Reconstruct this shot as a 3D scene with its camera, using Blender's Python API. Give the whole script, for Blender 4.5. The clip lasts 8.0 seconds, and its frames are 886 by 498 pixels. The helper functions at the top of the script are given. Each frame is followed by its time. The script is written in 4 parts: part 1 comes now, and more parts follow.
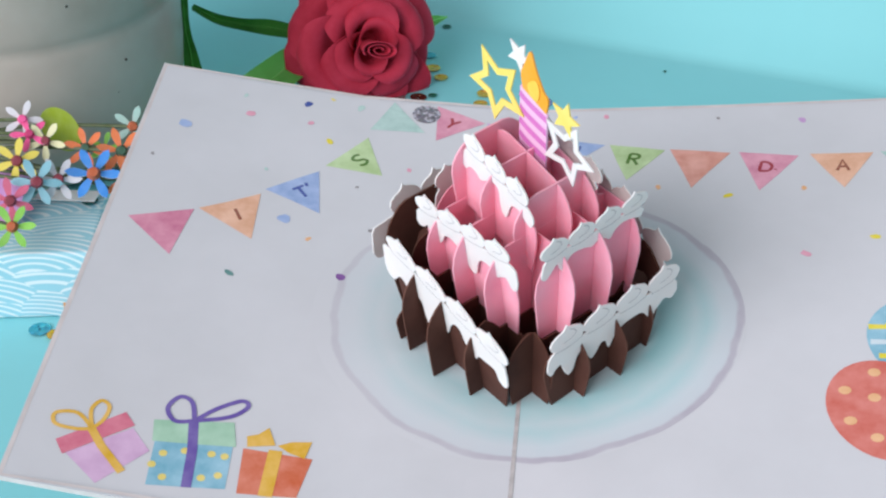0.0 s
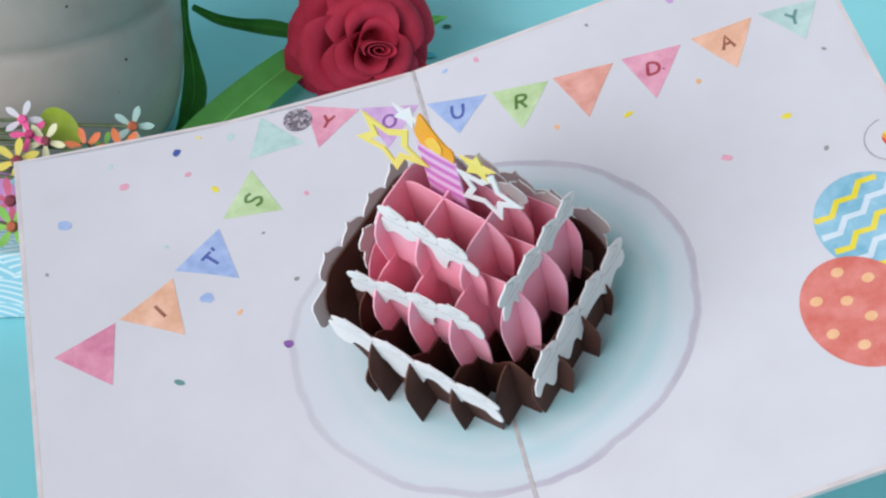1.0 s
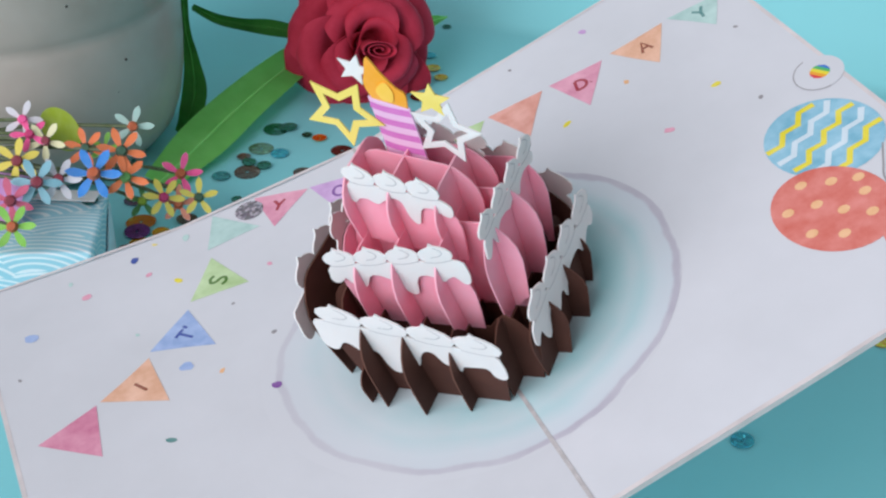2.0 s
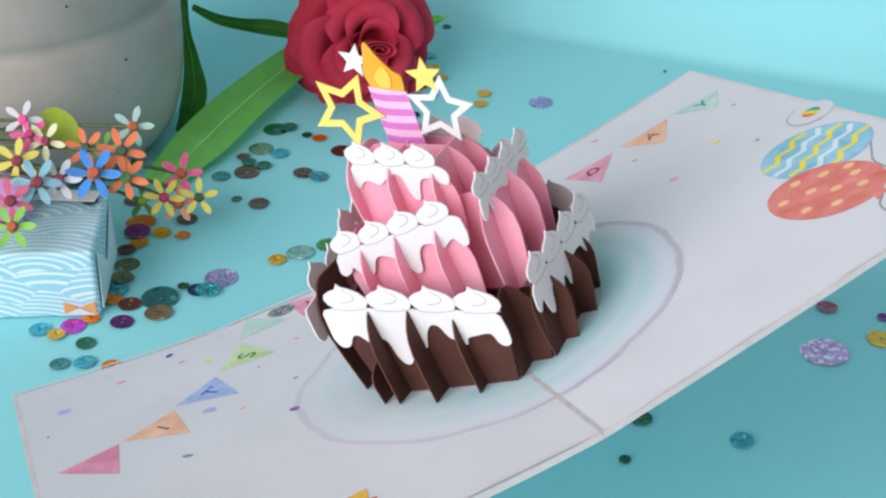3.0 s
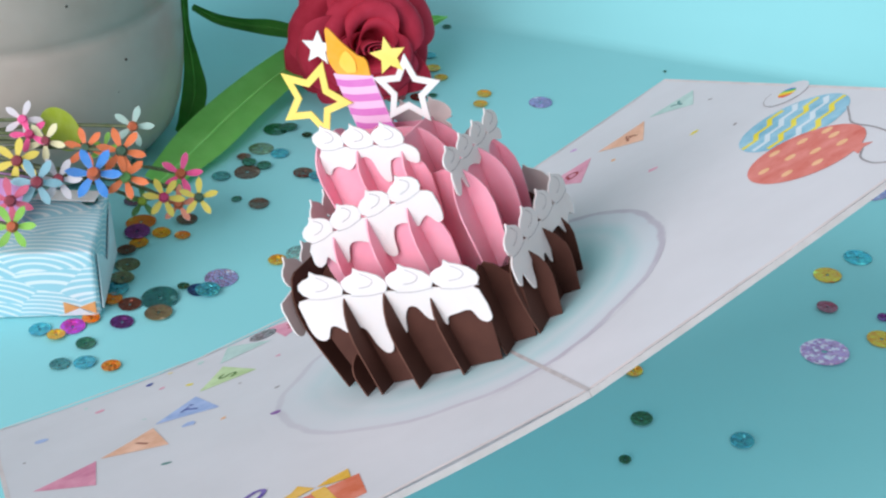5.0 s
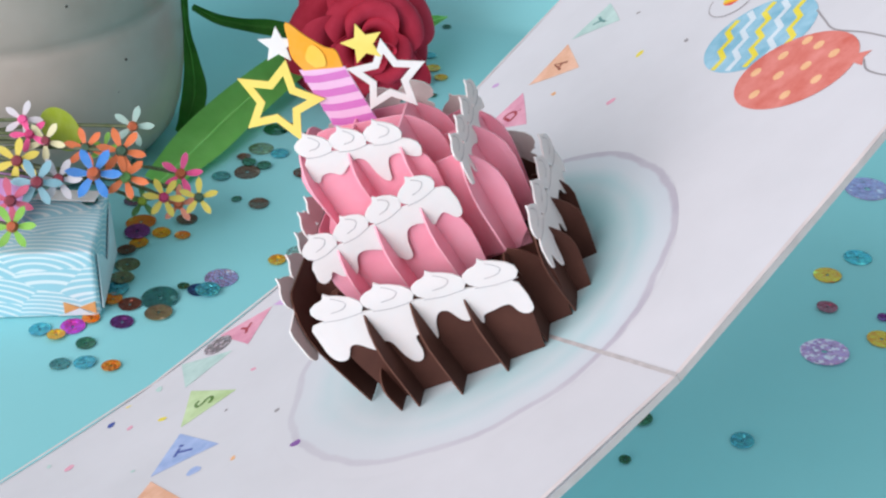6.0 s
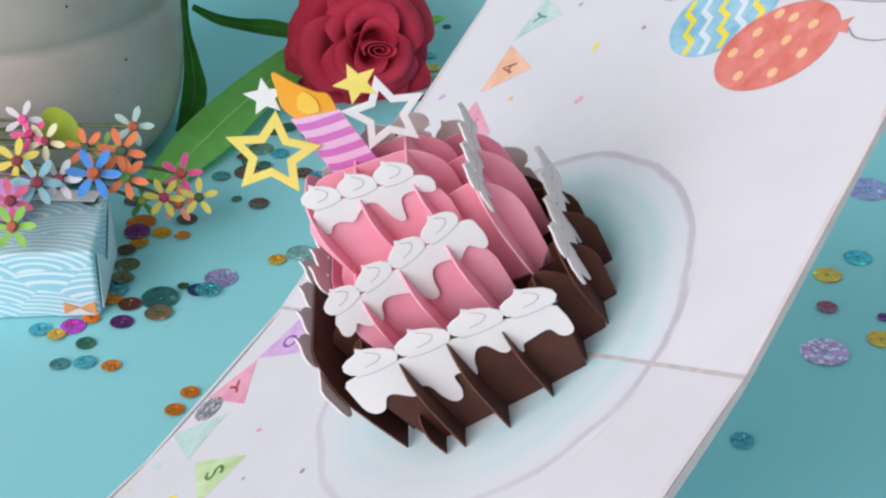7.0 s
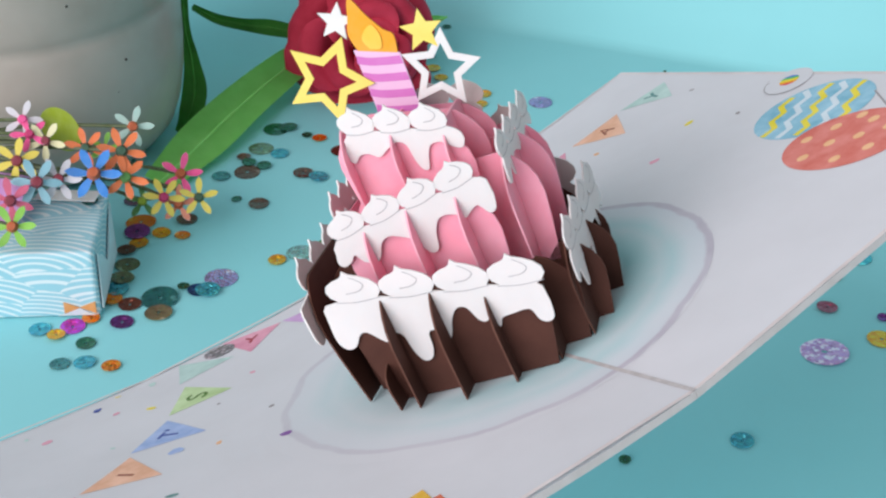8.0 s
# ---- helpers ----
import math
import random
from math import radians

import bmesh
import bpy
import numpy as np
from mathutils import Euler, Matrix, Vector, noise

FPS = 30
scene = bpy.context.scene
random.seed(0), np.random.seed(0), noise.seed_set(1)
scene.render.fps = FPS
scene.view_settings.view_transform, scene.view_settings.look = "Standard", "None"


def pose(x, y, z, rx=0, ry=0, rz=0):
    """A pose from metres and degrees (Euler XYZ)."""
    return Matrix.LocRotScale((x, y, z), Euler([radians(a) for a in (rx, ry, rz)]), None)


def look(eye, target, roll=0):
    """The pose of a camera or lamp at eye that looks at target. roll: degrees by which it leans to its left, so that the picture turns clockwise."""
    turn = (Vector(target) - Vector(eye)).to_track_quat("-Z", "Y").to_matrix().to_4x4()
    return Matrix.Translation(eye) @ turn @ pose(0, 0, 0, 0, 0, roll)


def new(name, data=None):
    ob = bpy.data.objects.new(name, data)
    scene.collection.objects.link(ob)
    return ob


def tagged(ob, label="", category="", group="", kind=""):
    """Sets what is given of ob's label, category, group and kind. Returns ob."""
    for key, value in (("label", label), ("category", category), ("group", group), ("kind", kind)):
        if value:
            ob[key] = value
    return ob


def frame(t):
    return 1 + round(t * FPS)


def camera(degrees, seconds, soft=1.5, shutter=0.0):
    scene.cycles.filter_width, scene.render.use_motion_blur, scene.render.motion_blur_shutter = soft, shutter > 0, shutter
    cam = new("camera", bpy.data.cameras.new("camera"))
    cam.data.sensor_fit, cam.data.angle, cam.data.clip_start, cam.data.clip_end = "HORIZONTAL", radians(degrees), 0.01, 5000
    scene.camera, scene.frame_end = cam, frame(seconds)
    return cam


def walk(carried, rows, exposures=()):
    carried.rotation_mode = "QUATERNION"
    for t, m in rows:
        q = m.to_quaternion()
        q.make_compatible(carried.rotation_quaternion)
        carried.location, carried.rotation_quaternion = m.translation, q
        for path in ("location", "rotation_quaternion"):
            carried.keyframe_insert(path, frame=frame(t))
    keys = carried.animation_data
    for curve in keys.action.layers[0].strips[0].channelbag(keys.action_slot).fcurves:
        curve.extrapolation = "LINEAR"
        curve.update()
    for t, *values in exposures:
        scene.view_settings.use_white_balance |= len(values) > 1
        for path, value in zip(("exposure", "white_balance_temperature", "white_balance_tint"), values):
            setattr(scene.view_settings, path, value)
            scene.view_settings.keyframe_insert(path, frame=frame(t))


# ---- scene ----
cam = camera(32.0, 8.0, soft=2.3)
EYE = pose(0, 0, 0.335, 58, 0, 0)
walk(cam, [(0.0, EYE), (8.0, EYE)], exposures=[
    (0.0, -0.18, 6390, 10), (0.5, -0.22, 6320, 10), (1.0, -0.32, 6270, 10), (1.7, -0.36, 6250, 10), (2.8, -0.15, 6410, 10), (3.5, -0.1, 6410, 10),
    (4.7, -0.12, 6420, 11), (5.8, -0.15, 6560, 14), (6.5, -0.21, 6580, 14), (7.2, -0.24, 6580, 13), (8.0, -0.2, 6560, 12)])


# ---- light ----
world = bpy.data.worlds.new("room_light")
scene.world = world
world.use_nodes = True
bg = world.node_tree.nodes["Background"]
bg.inputs[0].default_value = (0.93, 0.955, 1.0, 1)
bg.inputs[1].default_value = 0.385
window_light = bpy.data.lights.new("window_light", "AREA")
window_light.shape, window_light.size, window_light.size_y = "RECTANGLE", 3.3, 3.3
window_light.energy, window_light.color = 177.0, (1.0, 0.935, 0.96)
new("window_light", window_light).matrix_world = look((-2.19, -1.84, 1.54), (0.0, 0.5, 0.05))


# ---- materials ----
def lin(r, g, b):
    return tuple(((c / 255 + 0.055) / 1.055) ** 2.4 if c > 10 else c / 3294 for c in (r, g, b))


def node(tree, kind, **inputs):
    n = tree.nodes.new(kind)
    for key, value in inputs.items():
        n.inputs[key.replace("_", " ")].default_value = value
    return n


def base_material(name, rough=0.7, metal=0.0):
    m = bpy.data.materials.new(name)
    m.use_nodes = True
    t = m.node_tree
    b = t.nodes["Principled BSDF"]
    b.inputs["Roughness"].default_value = rough
    b.inputs["Metallic"].default_value = metal
    return m, t, b


def mottled(name, a, b, scale=120.0, rough=0.8, bump=0.05, grain=1800.0, metal=0.0, contrast=(0.3, 0.7), detail=4.0, sheen=0.3, glow=0.0):
    """Two tones of one colour in soft patches, with a fine grain and relief."""
    m, t, bs = base_material(name, rough, metal)
    co = node(t, "ShaderNodeTexCoord")
    n1 = node(t, "ShaderNodeTexNoise", Scale=scale, Detail=detail, Roughness=0.6)
    n2 = node(t, "ShaderNodeTexNoise", Scale=grain, Detail=2.0)
    ramp = node(t, "ShaderNodeValToRGB")
    ramp.color_ramp.elements[0].position, ramp.color_ramp.elements[1].position = contrast
    ramp.color_ramp.elements[0].color, ramp.color_ramp.elements[1].color = (*a, 1), (*b, 1)
    bm = node(t, "ShaderNodeBump", Strength=bump, Distance=0.0004)
    t.links.new(co.outputs["Object"], n1.inputs["Vector"])
    t.links.new(co.outputs["Object"], n2.inputs["Vector"])
    t.links.new(n1.outputs["Fac"], ramp.inputs["Fac"])
    t.links.new(ramp.outputs["Color"], bs.inputs["Base Color"])
    t.links.new(n2.outputs["Fac"], bm.inputs["Height"])
    t.links.new(bm.outputs["Normal"], bs.inputs["Normal"])
    bs.inputs["Specular IOR Level"].default_value = sheen
    bs.inputs["Subsurface Weight"].default_value = glow
    bs.inputs["Subsurface Radius"].default_value = (1.0, 0.8, 0.75)
    bs.inputs["Subsurface Scale"].default_value = 0.0012
    return m


def paint(name, r, g, b, spread=0.16, scale=140.0, **kw):
    c = lin(r, g, b)
    return mottled(name, tuple(x * (1 - spread) for x in c), tuple(x + (1 - x) * spread for x in c), scale, **kw)


PAPER = mottled("white_card", (0.645, 0.672, 0.710), (0.695, 0.722, 0.765), 30.0, 0.75, 0.08, 2500)
EDGE = mottled("card_edge", (0.64, 0.61, 0.60), (0.73, 0.70, 0.70), 200.0, 0.85, 0.1)
BORDER = mottled("border_wash", (0.62, 0.58, 0.58), (0.76, 0.72, 0.72), 90.0, 0.8, 0.05)
# grey that stands for the shade in the centre crease
FOLD_SHADE = mottled("crease_shade", (0.42, 0.41, 0.41), (0.60, 0.58, 0.58), 300.0, 0.85, 0.1)
ICING = mottled("white_icing_card", (0.80, 0.792, 0.785), (0.85, 0.84, 0.834), 60.0, 0.7, 0.06, glow=0.4)
# darker copy of the icing card: shade of the inner faces as colour
ICING_SHADE = mottled("shaded_card_back", (0.56, 0.50, 0.48), (0.64, 0.575, 0.555), 60.0, 0.8, 0.1)
PINK = mottled("pink_card", lin(251, 160, 182), lin(254, 180, 199), 60.0, 0.75, 0.1, glow=0.35)
CHOC = mottled("chocolate_card", lin(72, 42, 34), lin(89, 55, 45), 60.0, 0.75, 0.15)
PINK_EDGE = mottled("pink_card_edge", lin(244, 172, 190), lin(250, 188, 204), 200.0, 0.85, 0.05)
CHOC_EDGE = mottled("chocolate_card_edge", lin(92, 60, 50), lin(110, 76, 64), 200.0, 0.85, 0.05)
TABLE = mottled("turquoise_paper", lin(141, 220, 226), lin(149, 225, 231), 6.0, 0.55, 0.03, 1500)
LINE = paint("grey_pencil", 150, 148, 152, 0.1)
PIPING = paint("pale_grey_score", 176, 176, 180, 0.1)
INK_BLUE = paint("ink_blue", 62, 88, 170, 0.1)
INK_GREEN = paint("ink_green", 84, 130, 50, 0.1)
INK_RED = paint("ink_red", 170, 48, 66, 0.1)
INK_BROWN = paint("ink_brown", 150, 78, 50, 0.1)
INK_VIOLET = paint("ink_violet", 128, 72, 160, 0.1)
INK_TEAL = paint("ink_teal", 92, 148, 146, 0.1)
W_PINK = paint("wash_pink", 226, 132, 168, 0.2)
W_ORANGE = paint("wash_orange", 244, 188, 152, 0.2)
W_BLUE = paint("wash_blue", 160, 190, 240, 0.2)
W_GREEN = paint("wash_green", 196, 228, 166, 0.2)
W_TEAL = paint("wash_teal", 184, 222, 216, 0.2)
W_ROSE = paint("wash_rose", 238, 160, 188, 0.2)
W_VIOLET = paint("wash_violet", 214, 172, 228, 0.2)
W_CORAL = paint("wash_coral", 240, 168, 150, 0.2)
W_YELLOW = paint("wash_yellow", 244, 226, 120, 0.15)
W_LILAC = paint("wash_lilac", 224, 184, 226, 0.15)
W_MINT = paint("wash_mint", 172, 220, 192, 0.15)
P_RED = paint("painted_coral", 226, 118, 104, 0.14)
P_DOT = paint("painted_peach", 246, 192, 138, 0.12)
P_BLUE = paint("painted_sky", 132, 200, 226, 0.2)
P_PALE = paint("painted_pale", 214, 234, 244, 0.1)
P_YELLOW = paint("painted_yellow", 240, 226, 50, 0.1)
P_GOLD = paint("painted_gold", 240, 190, 50, 0.15)
P_PURPLE = paint("painted_purple", 106, 84, 176, 0.12)
P_PINKLID = paint("painted_pink", 226, 112, 142, 0.15)
P_ORANGE = paint("painted_orange", 226, 116, 78, 0.15)
STAR_YELLOW = paint("yellow_card", 246, 226, 112, 0.06)
FLAME = paint("orange_card", 250, 172, 36, 0.06)
FLAME_IN = paint("amber_card", 254, 206, 78, 0.05)
CANDLE = paint("candle_lilac", 240, 196, 232, 0.05)
STRIPE = paint("candle_stripe", 216, 120, 200, 0.06)


def plate_material():
    """Watercolour plate: turquoise rings in a pale wash, a grey rim line."""
    m, t, bs = base_material("plate_wash", 0.78)
    co = node(t, "ShaderNodeTexCoord")
    mp = node(t, "ShaderNodeMapping")
    mp.inputs["Location"].default_value = (-0.0026 / 0.059, 0.0096 / 0.0542, 0)
    mp.inputs["Scale"].default_value = (1 / 0.059, 1 / 0.0542, 0)
    nz = node(t, "ShaderNodeTexNoise", Scale=3.0, Detail=3.0)
    ln = node(t, "ShaderNodeVectorMath")
    ln.operation = "LENGTH"
    ad = node(t, "ShaderNodeMath")
    ad.operation = "MULTIPLY_ADD"
    ad.inputs[1].default_value, ad.inputs[2].default_value = 0.09, -0.045
    sm = node(t, "ShaderNodeMath")
    sm.operation = "ADD"
    ramp = node(t, "ShaderNodeValToRGB")
    r = ramp.color_ramp
    white, pale, aqua, grey = (0.67, 0.697, 0.738, 1), (*lin(206, 221, 228), 1), (*lin(158, 211, 216), 1), (*lin(184, 182, 195), 1)
    r.elements[0].position, r.elements[0].color = 0.45, pale
    r.elements[1].position, r.elements[1].color = 1.0, white
    for p, c in ((0.54, (*lin(192, 222, 227), 1)), (0.60, aqua), (0.68, (*lin(176, 217, 221), 1)), (0.74, (*lin(194, 221, 226), 1)), (0.79, (*lin(184, 218, 223), 1)), (0.87, pale), (0.935, (*lin(206, 217, 225), 1)), (0.950, grey), (0.972, grey), (0.984, white)):
        r.elements.new(p).color = c
    # the wash fades out unevenly, most of all on one side
    sep = node(t, "ShaderNodeSeparateXYZ")
    side = node(t, "ShaderNodeMapRange", From_Min=-0.75, From_Max=-0.1, To_Min=0.5, To_Max=1.0)
    patch = node(t, "ShaderNodeTexNoise", Scale=2.2, Detail=4.0, Roughness=0.65)
    cover = node(t, "ShaderNodeMapRange", From_Min=0.32, From_Max=0.62, To_Min=0.6, To_Max=1.0)
    both = node(t, "ShaderNodeMath")
    both.operation = "MULTIPLY"
    mix = node(t, "ShaderNodeMixRGB", Color1=white)
    t.links.new(mp.outputs["Vector"], sep.inputs[0])
    t.links.new(sep.outputs["X"], side.inputs["Value"])
    t.links.new(mp.outputs["Vector"], patch.inputs["Vector"])
    t.links.new(patch.outputs["Fac"], cover.inputs["Value"])
    t.links.new(side.outputs["Result"], both.inputs[0])
    t.links.new(cover.outputs["Result"], both.inputs[1])
    t.links.new(both.outputs["Value"], mix.inputs["Fac"])
    t.links.new(ramp.outputs["Color"], mix.inputs["Color2"])
    t.links.new(co.outputs["Object"], mp.inputs["Vector"])
    t.links.new(mp.outputs["Vector"], ln.inputs[0])
    t.links.new(mp.outputs["Vector"], nz.inputs["Vector"])
    t.links.new(nz.outputs["Fac"], ad.inputs[0])
    t.links.new(ln.outputs["Value"], sm.inputs[0])
    t.links.new(ad.outputs["Value"], sm.inputs[1])
    t.links.new(sm.outputs["Value"], ramp.inputs["Fac"])
    t.links.new(mix.outputs["Color"], bs.inputs["Base Color"])
    return m


def glitter(name, r, g, b, flakes=620.0, metal=0.72, rough=0.24, spark=0.93):
    """Foil with small facets; varied tones and paler glints are painted into its colour."""
    m, t, bs = base_material(name, rough, metal)
    c = lin(r, g, b)
    co = node(t, "ShaderNodeTexCoord")
    vo = node(t, "ShaderNodeTexVoronoi", Scale=flakes)
    mix = node(t, "ShaderNodeMixRGB", Fac=0.5, Color1=(*c, 1))
    sep = node(t, "ShaderNodeHueSaturation", Saturation=0.2, Value=1.0)
    bm = node(t, "ShaderNodeBump", Strength=0.8, Distance=0.0003)
    mix.blend_type = "OVERLAY"
    bw = node(t, "ShaderNodeSeparateColor")
    cut_off = node(t, "ShaderNodeMath")
    cut_off.operation = "GREATER_THAN"
    cut_off.inputs[1].default_value = spark
    # random cells get a brighter colour, a painted sparkle
    glint = node(t, "ShaderNodeMixRGB", Color2=(*(min(0.95, 2.4 * v + 0.14) for v in c), 1))
    t.links.new(vo.outputs["Color"], bw.inputs["Color"])
    t.links.new(bw.outputs["Red"], cut_off.inputs[0])
    t.links.new(cut_off.outputs["Value"], glint.inputs["Fac"])
    t.links.new(mix.outputs["Color"], glint.inputs["Color1"])
    t.links.new(co.outputs["Object"], vo.inputs["Vector"])
    t.links.new(vo.outputs["Color"], sep.inputs["Color"])
    t.links.new(sep.outputs["Color"], mix.inputs["Color2"])
    t.links.new(glint.outputs["Color"], bs.inputs["Base Color"])
    t.links.new(vo.outputs["Distance"], bm.inputs["Height"])
    t.links.new(bm.outputs["Normal"], bs.inputs["Normal"])
    bs.inputs["Coat Weight"].default_value = 0.4
    return m


def wrapping_material():
    """Pale blue gift wrap with bundles of white curved lines."""
    m, t, bs = base_material("wave_gift_wrap", 0.35)
    co = node(t, "ShaderNodeTexCoord")
    vo = node(t, "ShaderNodeTexVoronoi", Scale=62.0, Randomness=0.8)
    sub = node(t, "ShaderNodeVectorMath")
    sub.operation = "SUBTRACT"
    add = node(t, "ShaderNodeVectorMath")
    add.operation = "ADD"
    add.inputs[1].default_value = (0.004, 0.011, 0.014)
    ln = node(t, "ShaderNodeVectorMath")
    ln.operation = "LENGTH"
    mul = node(t, "ShaderNodeMath")
    mul.operation = "MULTIPLY"
    mul.inputs[1].default_value = 2 * math.pi / 0.0021
    sn = node(t, "ShaderNodeMath")
    sn.operation = "SINE"
    ramp = node(t, "ShaderNodeValToRGB")
    ramp.color_ramp.elements[0].position, ramp.color_ramp.elements[0].color = 0.25, (*lin(158, 212, 226), 1)
    ramp.color_ramp.elements[1].position, ramp.color_ramp.elements[1].color = 0.6, (*lin(226, 240, 244), 1)
    mp = node(t, "ShaderNodeMapping")
    mp.inputs["Scale"].default_value = (0.6, 1.0, 1.15)
    t.links.new(co.outputs["Object"], mp.inputs["Vector"])
    t.links.new(mp.outputs["Vector"], vo.inputs["Vector"])
    t.links.new(mp.outputs["Vector"], sub.inputs[0])
    t.links.new(vo.outputs["Position"], sub.inputs[1])
    t.links.new(sub.outputs["Vector"], add.inputs[0])
    t.links.new(add.outputs["Vector"], ln.inputs[0])
    t.links.new(ln.outputs["Value"], mul.inputs[0])
    t.links.new(mul.outputs["Value"], sn.inputs[0])
    t.links.new(sn.outputs["Value"], ramp.inputs["Fac"])
    t.links.new(ramp.outputs["Color"], bs.inputs["Base Color"])
    return m


# ---- mesh helpers ----
def finish(name, bm, material, parent=None, label="", smooth=False):
    me = bpy.data.meshes.new(name)
    bmesh.ops.recalc_face_normals(bm, faces=bm.faces)
    for f in bm.faces:
        f.smooth = smooth
    if smooth:
        for e in bm.edges:
            if len(e.link_faces) == 2 and e.calc_face_angle(0) > 0.9:
                e.smooth = False
    bm.to_mesh(me)
    bm.free()
    for mat in (material if isinstance(material, (list, tuple)) else [material]):
        me.materials.append(mat)
    ob = new(name, me)
    if parent is not None:
        ob.parent = parent
    if label:
        ob["label"] = label
    return ob


part = finish


def empty(name, label, category, group="", kind=""):
    return tagged(new(name), label, category, group, kind)


def sheet(outline, lift, thick):
    """A flat cut-out of thickness thick: outline in 2D, lift maps (s, z, depth) to space."""
    bm = bmesh.new()
    front = [bm.verts.new(lift(s, z, thick / 2)) for s, z in outline]
    back = [bm.verts.new(lift(s, z, -thick / 2)) for s, z in outline]
    n = len(outline)
    faces = [bm.faces.new(front), bm.faces.new(back[::-1])]
    for i in range(n):
        j = (i + 1) % n
        bm.faces.new((front[j], front[i], back[i], back[j])).material_index = 1
    bm.normal_update()
    bmesh.ops.triangulate(bm, faces=faces)
    return bm


def ribbon(bm, pts, width, put):
    """A flat stroke along 2D points."""
    left, right = [], []
    for i, p in enumerate(pts):
        a, b = pts[max(i - 1, 0)], pts[min(i + 1, len(pts) - 1)]
        dx, dy = b[0] - a[0], b[1] - a[1]
        d = math.hypot(dx, dy) or 1
        nx, ny = -dy / d * width / 2, dx / d * width / 2
        left.append(bm.verts.new(put(p[0] + nx, p[1] + ny)))
        right.append(bm.verts.new(put(p[0] - nx, p[1] - ny)))
    for i in range(len(pts) - 1):
        bm.faces.new((left[i], left[i + 1], right[i + 1], right[i]))


def smooth_path(pts, steps=6):
    """Catmull-Rom through points of any dimension."""
    out = []
    v = [Vector(p) for p in pts]
    for i in range(len(v) - 1):
        p0, p1, p2, p3 = v[max(i - 1, 0)], v[i], v[i + 1], v[min(i + 2, len(v) - 1)]
        for k in range(steps):
            t = k / steps
            out.append(0.5 * ((2 * p1) + (p2 - p0) * t + (2 * p0 - 5 * p1 + 4 * p2 - p3) * t * t + (3 * p1 - p0 - 3 * p2 + p3) * t ** 3))
    out.append(v[-1])
    return out


def tube(bm, pts, radius, sides=6):
    rings = []
    for i, p in enumerate(pts):
        d = (pts[min(i + 1, len(pts) - 1)] - pts[max(i - 1, 0)]).normalized()
        a = d.orthogonal().normalized()
        b = d.cross(a)
        rings.append([bm.verts.new(p + radius * (math.cos(2 * math.pi * k / sides) * a + math.sin(2 * math.pi * k / sides) * b)) for k in range(sides)])
    for r, q in zip(rings, rings[1:]):
        for k in range(sides):
            bm.faces.new((r[k], r[(k + 1) % sides], q[(k + 1) % sides], q[k]))
    bm.faces.new(rings[0][::-1])
    bm.faces.new(rings[-1])


def shell(grid, thick):
    """A sheet of points in rows, given a thickness against its own normals."""
    me = bmesh.new()
    top = [[me.verts.new(p) for p in row] for row in grid]
    for a, b in zip(top, top[1:]):
        for i in range(len(a) - 1):
            me.faces.new((a[i], a[i + 1], b[i + 1], b[i]))
    me.normal_update()
    low = [[me.verts.new(v.co - v.normal * thick) for v in row] for row in top]
    for a, b in zip(low, low[1:]):
        for i in range(len(a) - 1):
            me.faces.new((b[i], b[i + 1], a[i + 1], a[i]))
    m, n = len(top) - 1, len(top[0]) - 1
    rim = [(0, i) for i in range(n)] + [(j, n) for j in range(m)] + [(m, i) for i in range(n, 0, -1)] + [(j, 0) for j in range(m, 0, -1)]
    for k, (j, i) in enumerate(rim):
        jj, ii = rim[(k + 1) % len(rim)]
        me.faces.new((top[j][i], low[j][i], low[jj][ii], top[jj][ii]))
    return me


def lathe(profile, steps=64):
    bm = bmesh.new()
    rings = [[bm.verts.new((r * math.cos(2 * math.pi * k / steps), r * math.sin(2 * math.pi * k / steps), z)) for k in range(steps)] for r, z in profile]
    for a, b in zip(rings, rings[1:]):
        for k in range(steps):
            bm.faces.new((a[k], a[(k + 1) % steps], b[(k + 1) % steps], b[k]))
    bm.faces.new(rings[0])
    bm.faces.new(rings[-1])
    return bm


# ---- setting ----
def build_setting():
    """A turquoise paper sheet on the table that sweeps up into a backdrop."""
    bm = bmesh.new()
    d = Vector((0.192, -0.079, 0)).normalized()
    n = Vector((-d.y, d.x, 0))
    foot = Vector((0.026, 0.765, 0))
    prof = [(-2.2, 0), (-1.2, 0), (-0.6, 0), (-0.3, 0), (-0.1, 0), (-0.012, 0)]
    prof += [(-0.012 + 0.014 * math.sin(a), 0.014 - 0.014 * math.cos(a)) for a in (0.25, 0.5, 0.75)]
    prof += [(0.012, 0.018), (0.2, 0.25), (0.4, 0.5)]
    rows = [[bm.verts.new(foot + d * s + n * y + Vector((0, 0, z))) for y, z in prof] for s in np.linspace(-1.6, 1.6, 17)]
    for a, b in zip(rows, rows[1:]):
        for k in range(len(prof) - 1):
            bm.faces.new((a[k], b[k], b[k + 1], a[k + 1]))
    ob = finish("ground", bm, TABLE, smooth=True)
    tagged(ob, "matte turquoise paper sheet on the table, swept up behind", "backdrop paper", kind="structure")


build_setting()

# ---- pop-up card ----
PHI, K_LEFT, K_RIGHT, PAGE_W, PAGE_H = radians(5.75), 0.85, 0.14, 0.127, 0.0878
MM = 0.001


def page_z(x):
    u = abs(x)
    k = K_LEFT if x < 0 else K_RIGHT
    return u * math.sin(PHI) + k * u * (u - PAGE_W)


def on_page(x, y, lift=0.0):
    """Millimetres on the opened card to the card's space."""
    x, y = x * MM, y * MM
    return Vector((x * math.cos(PHI), y, page_z(x) + lift * MM))


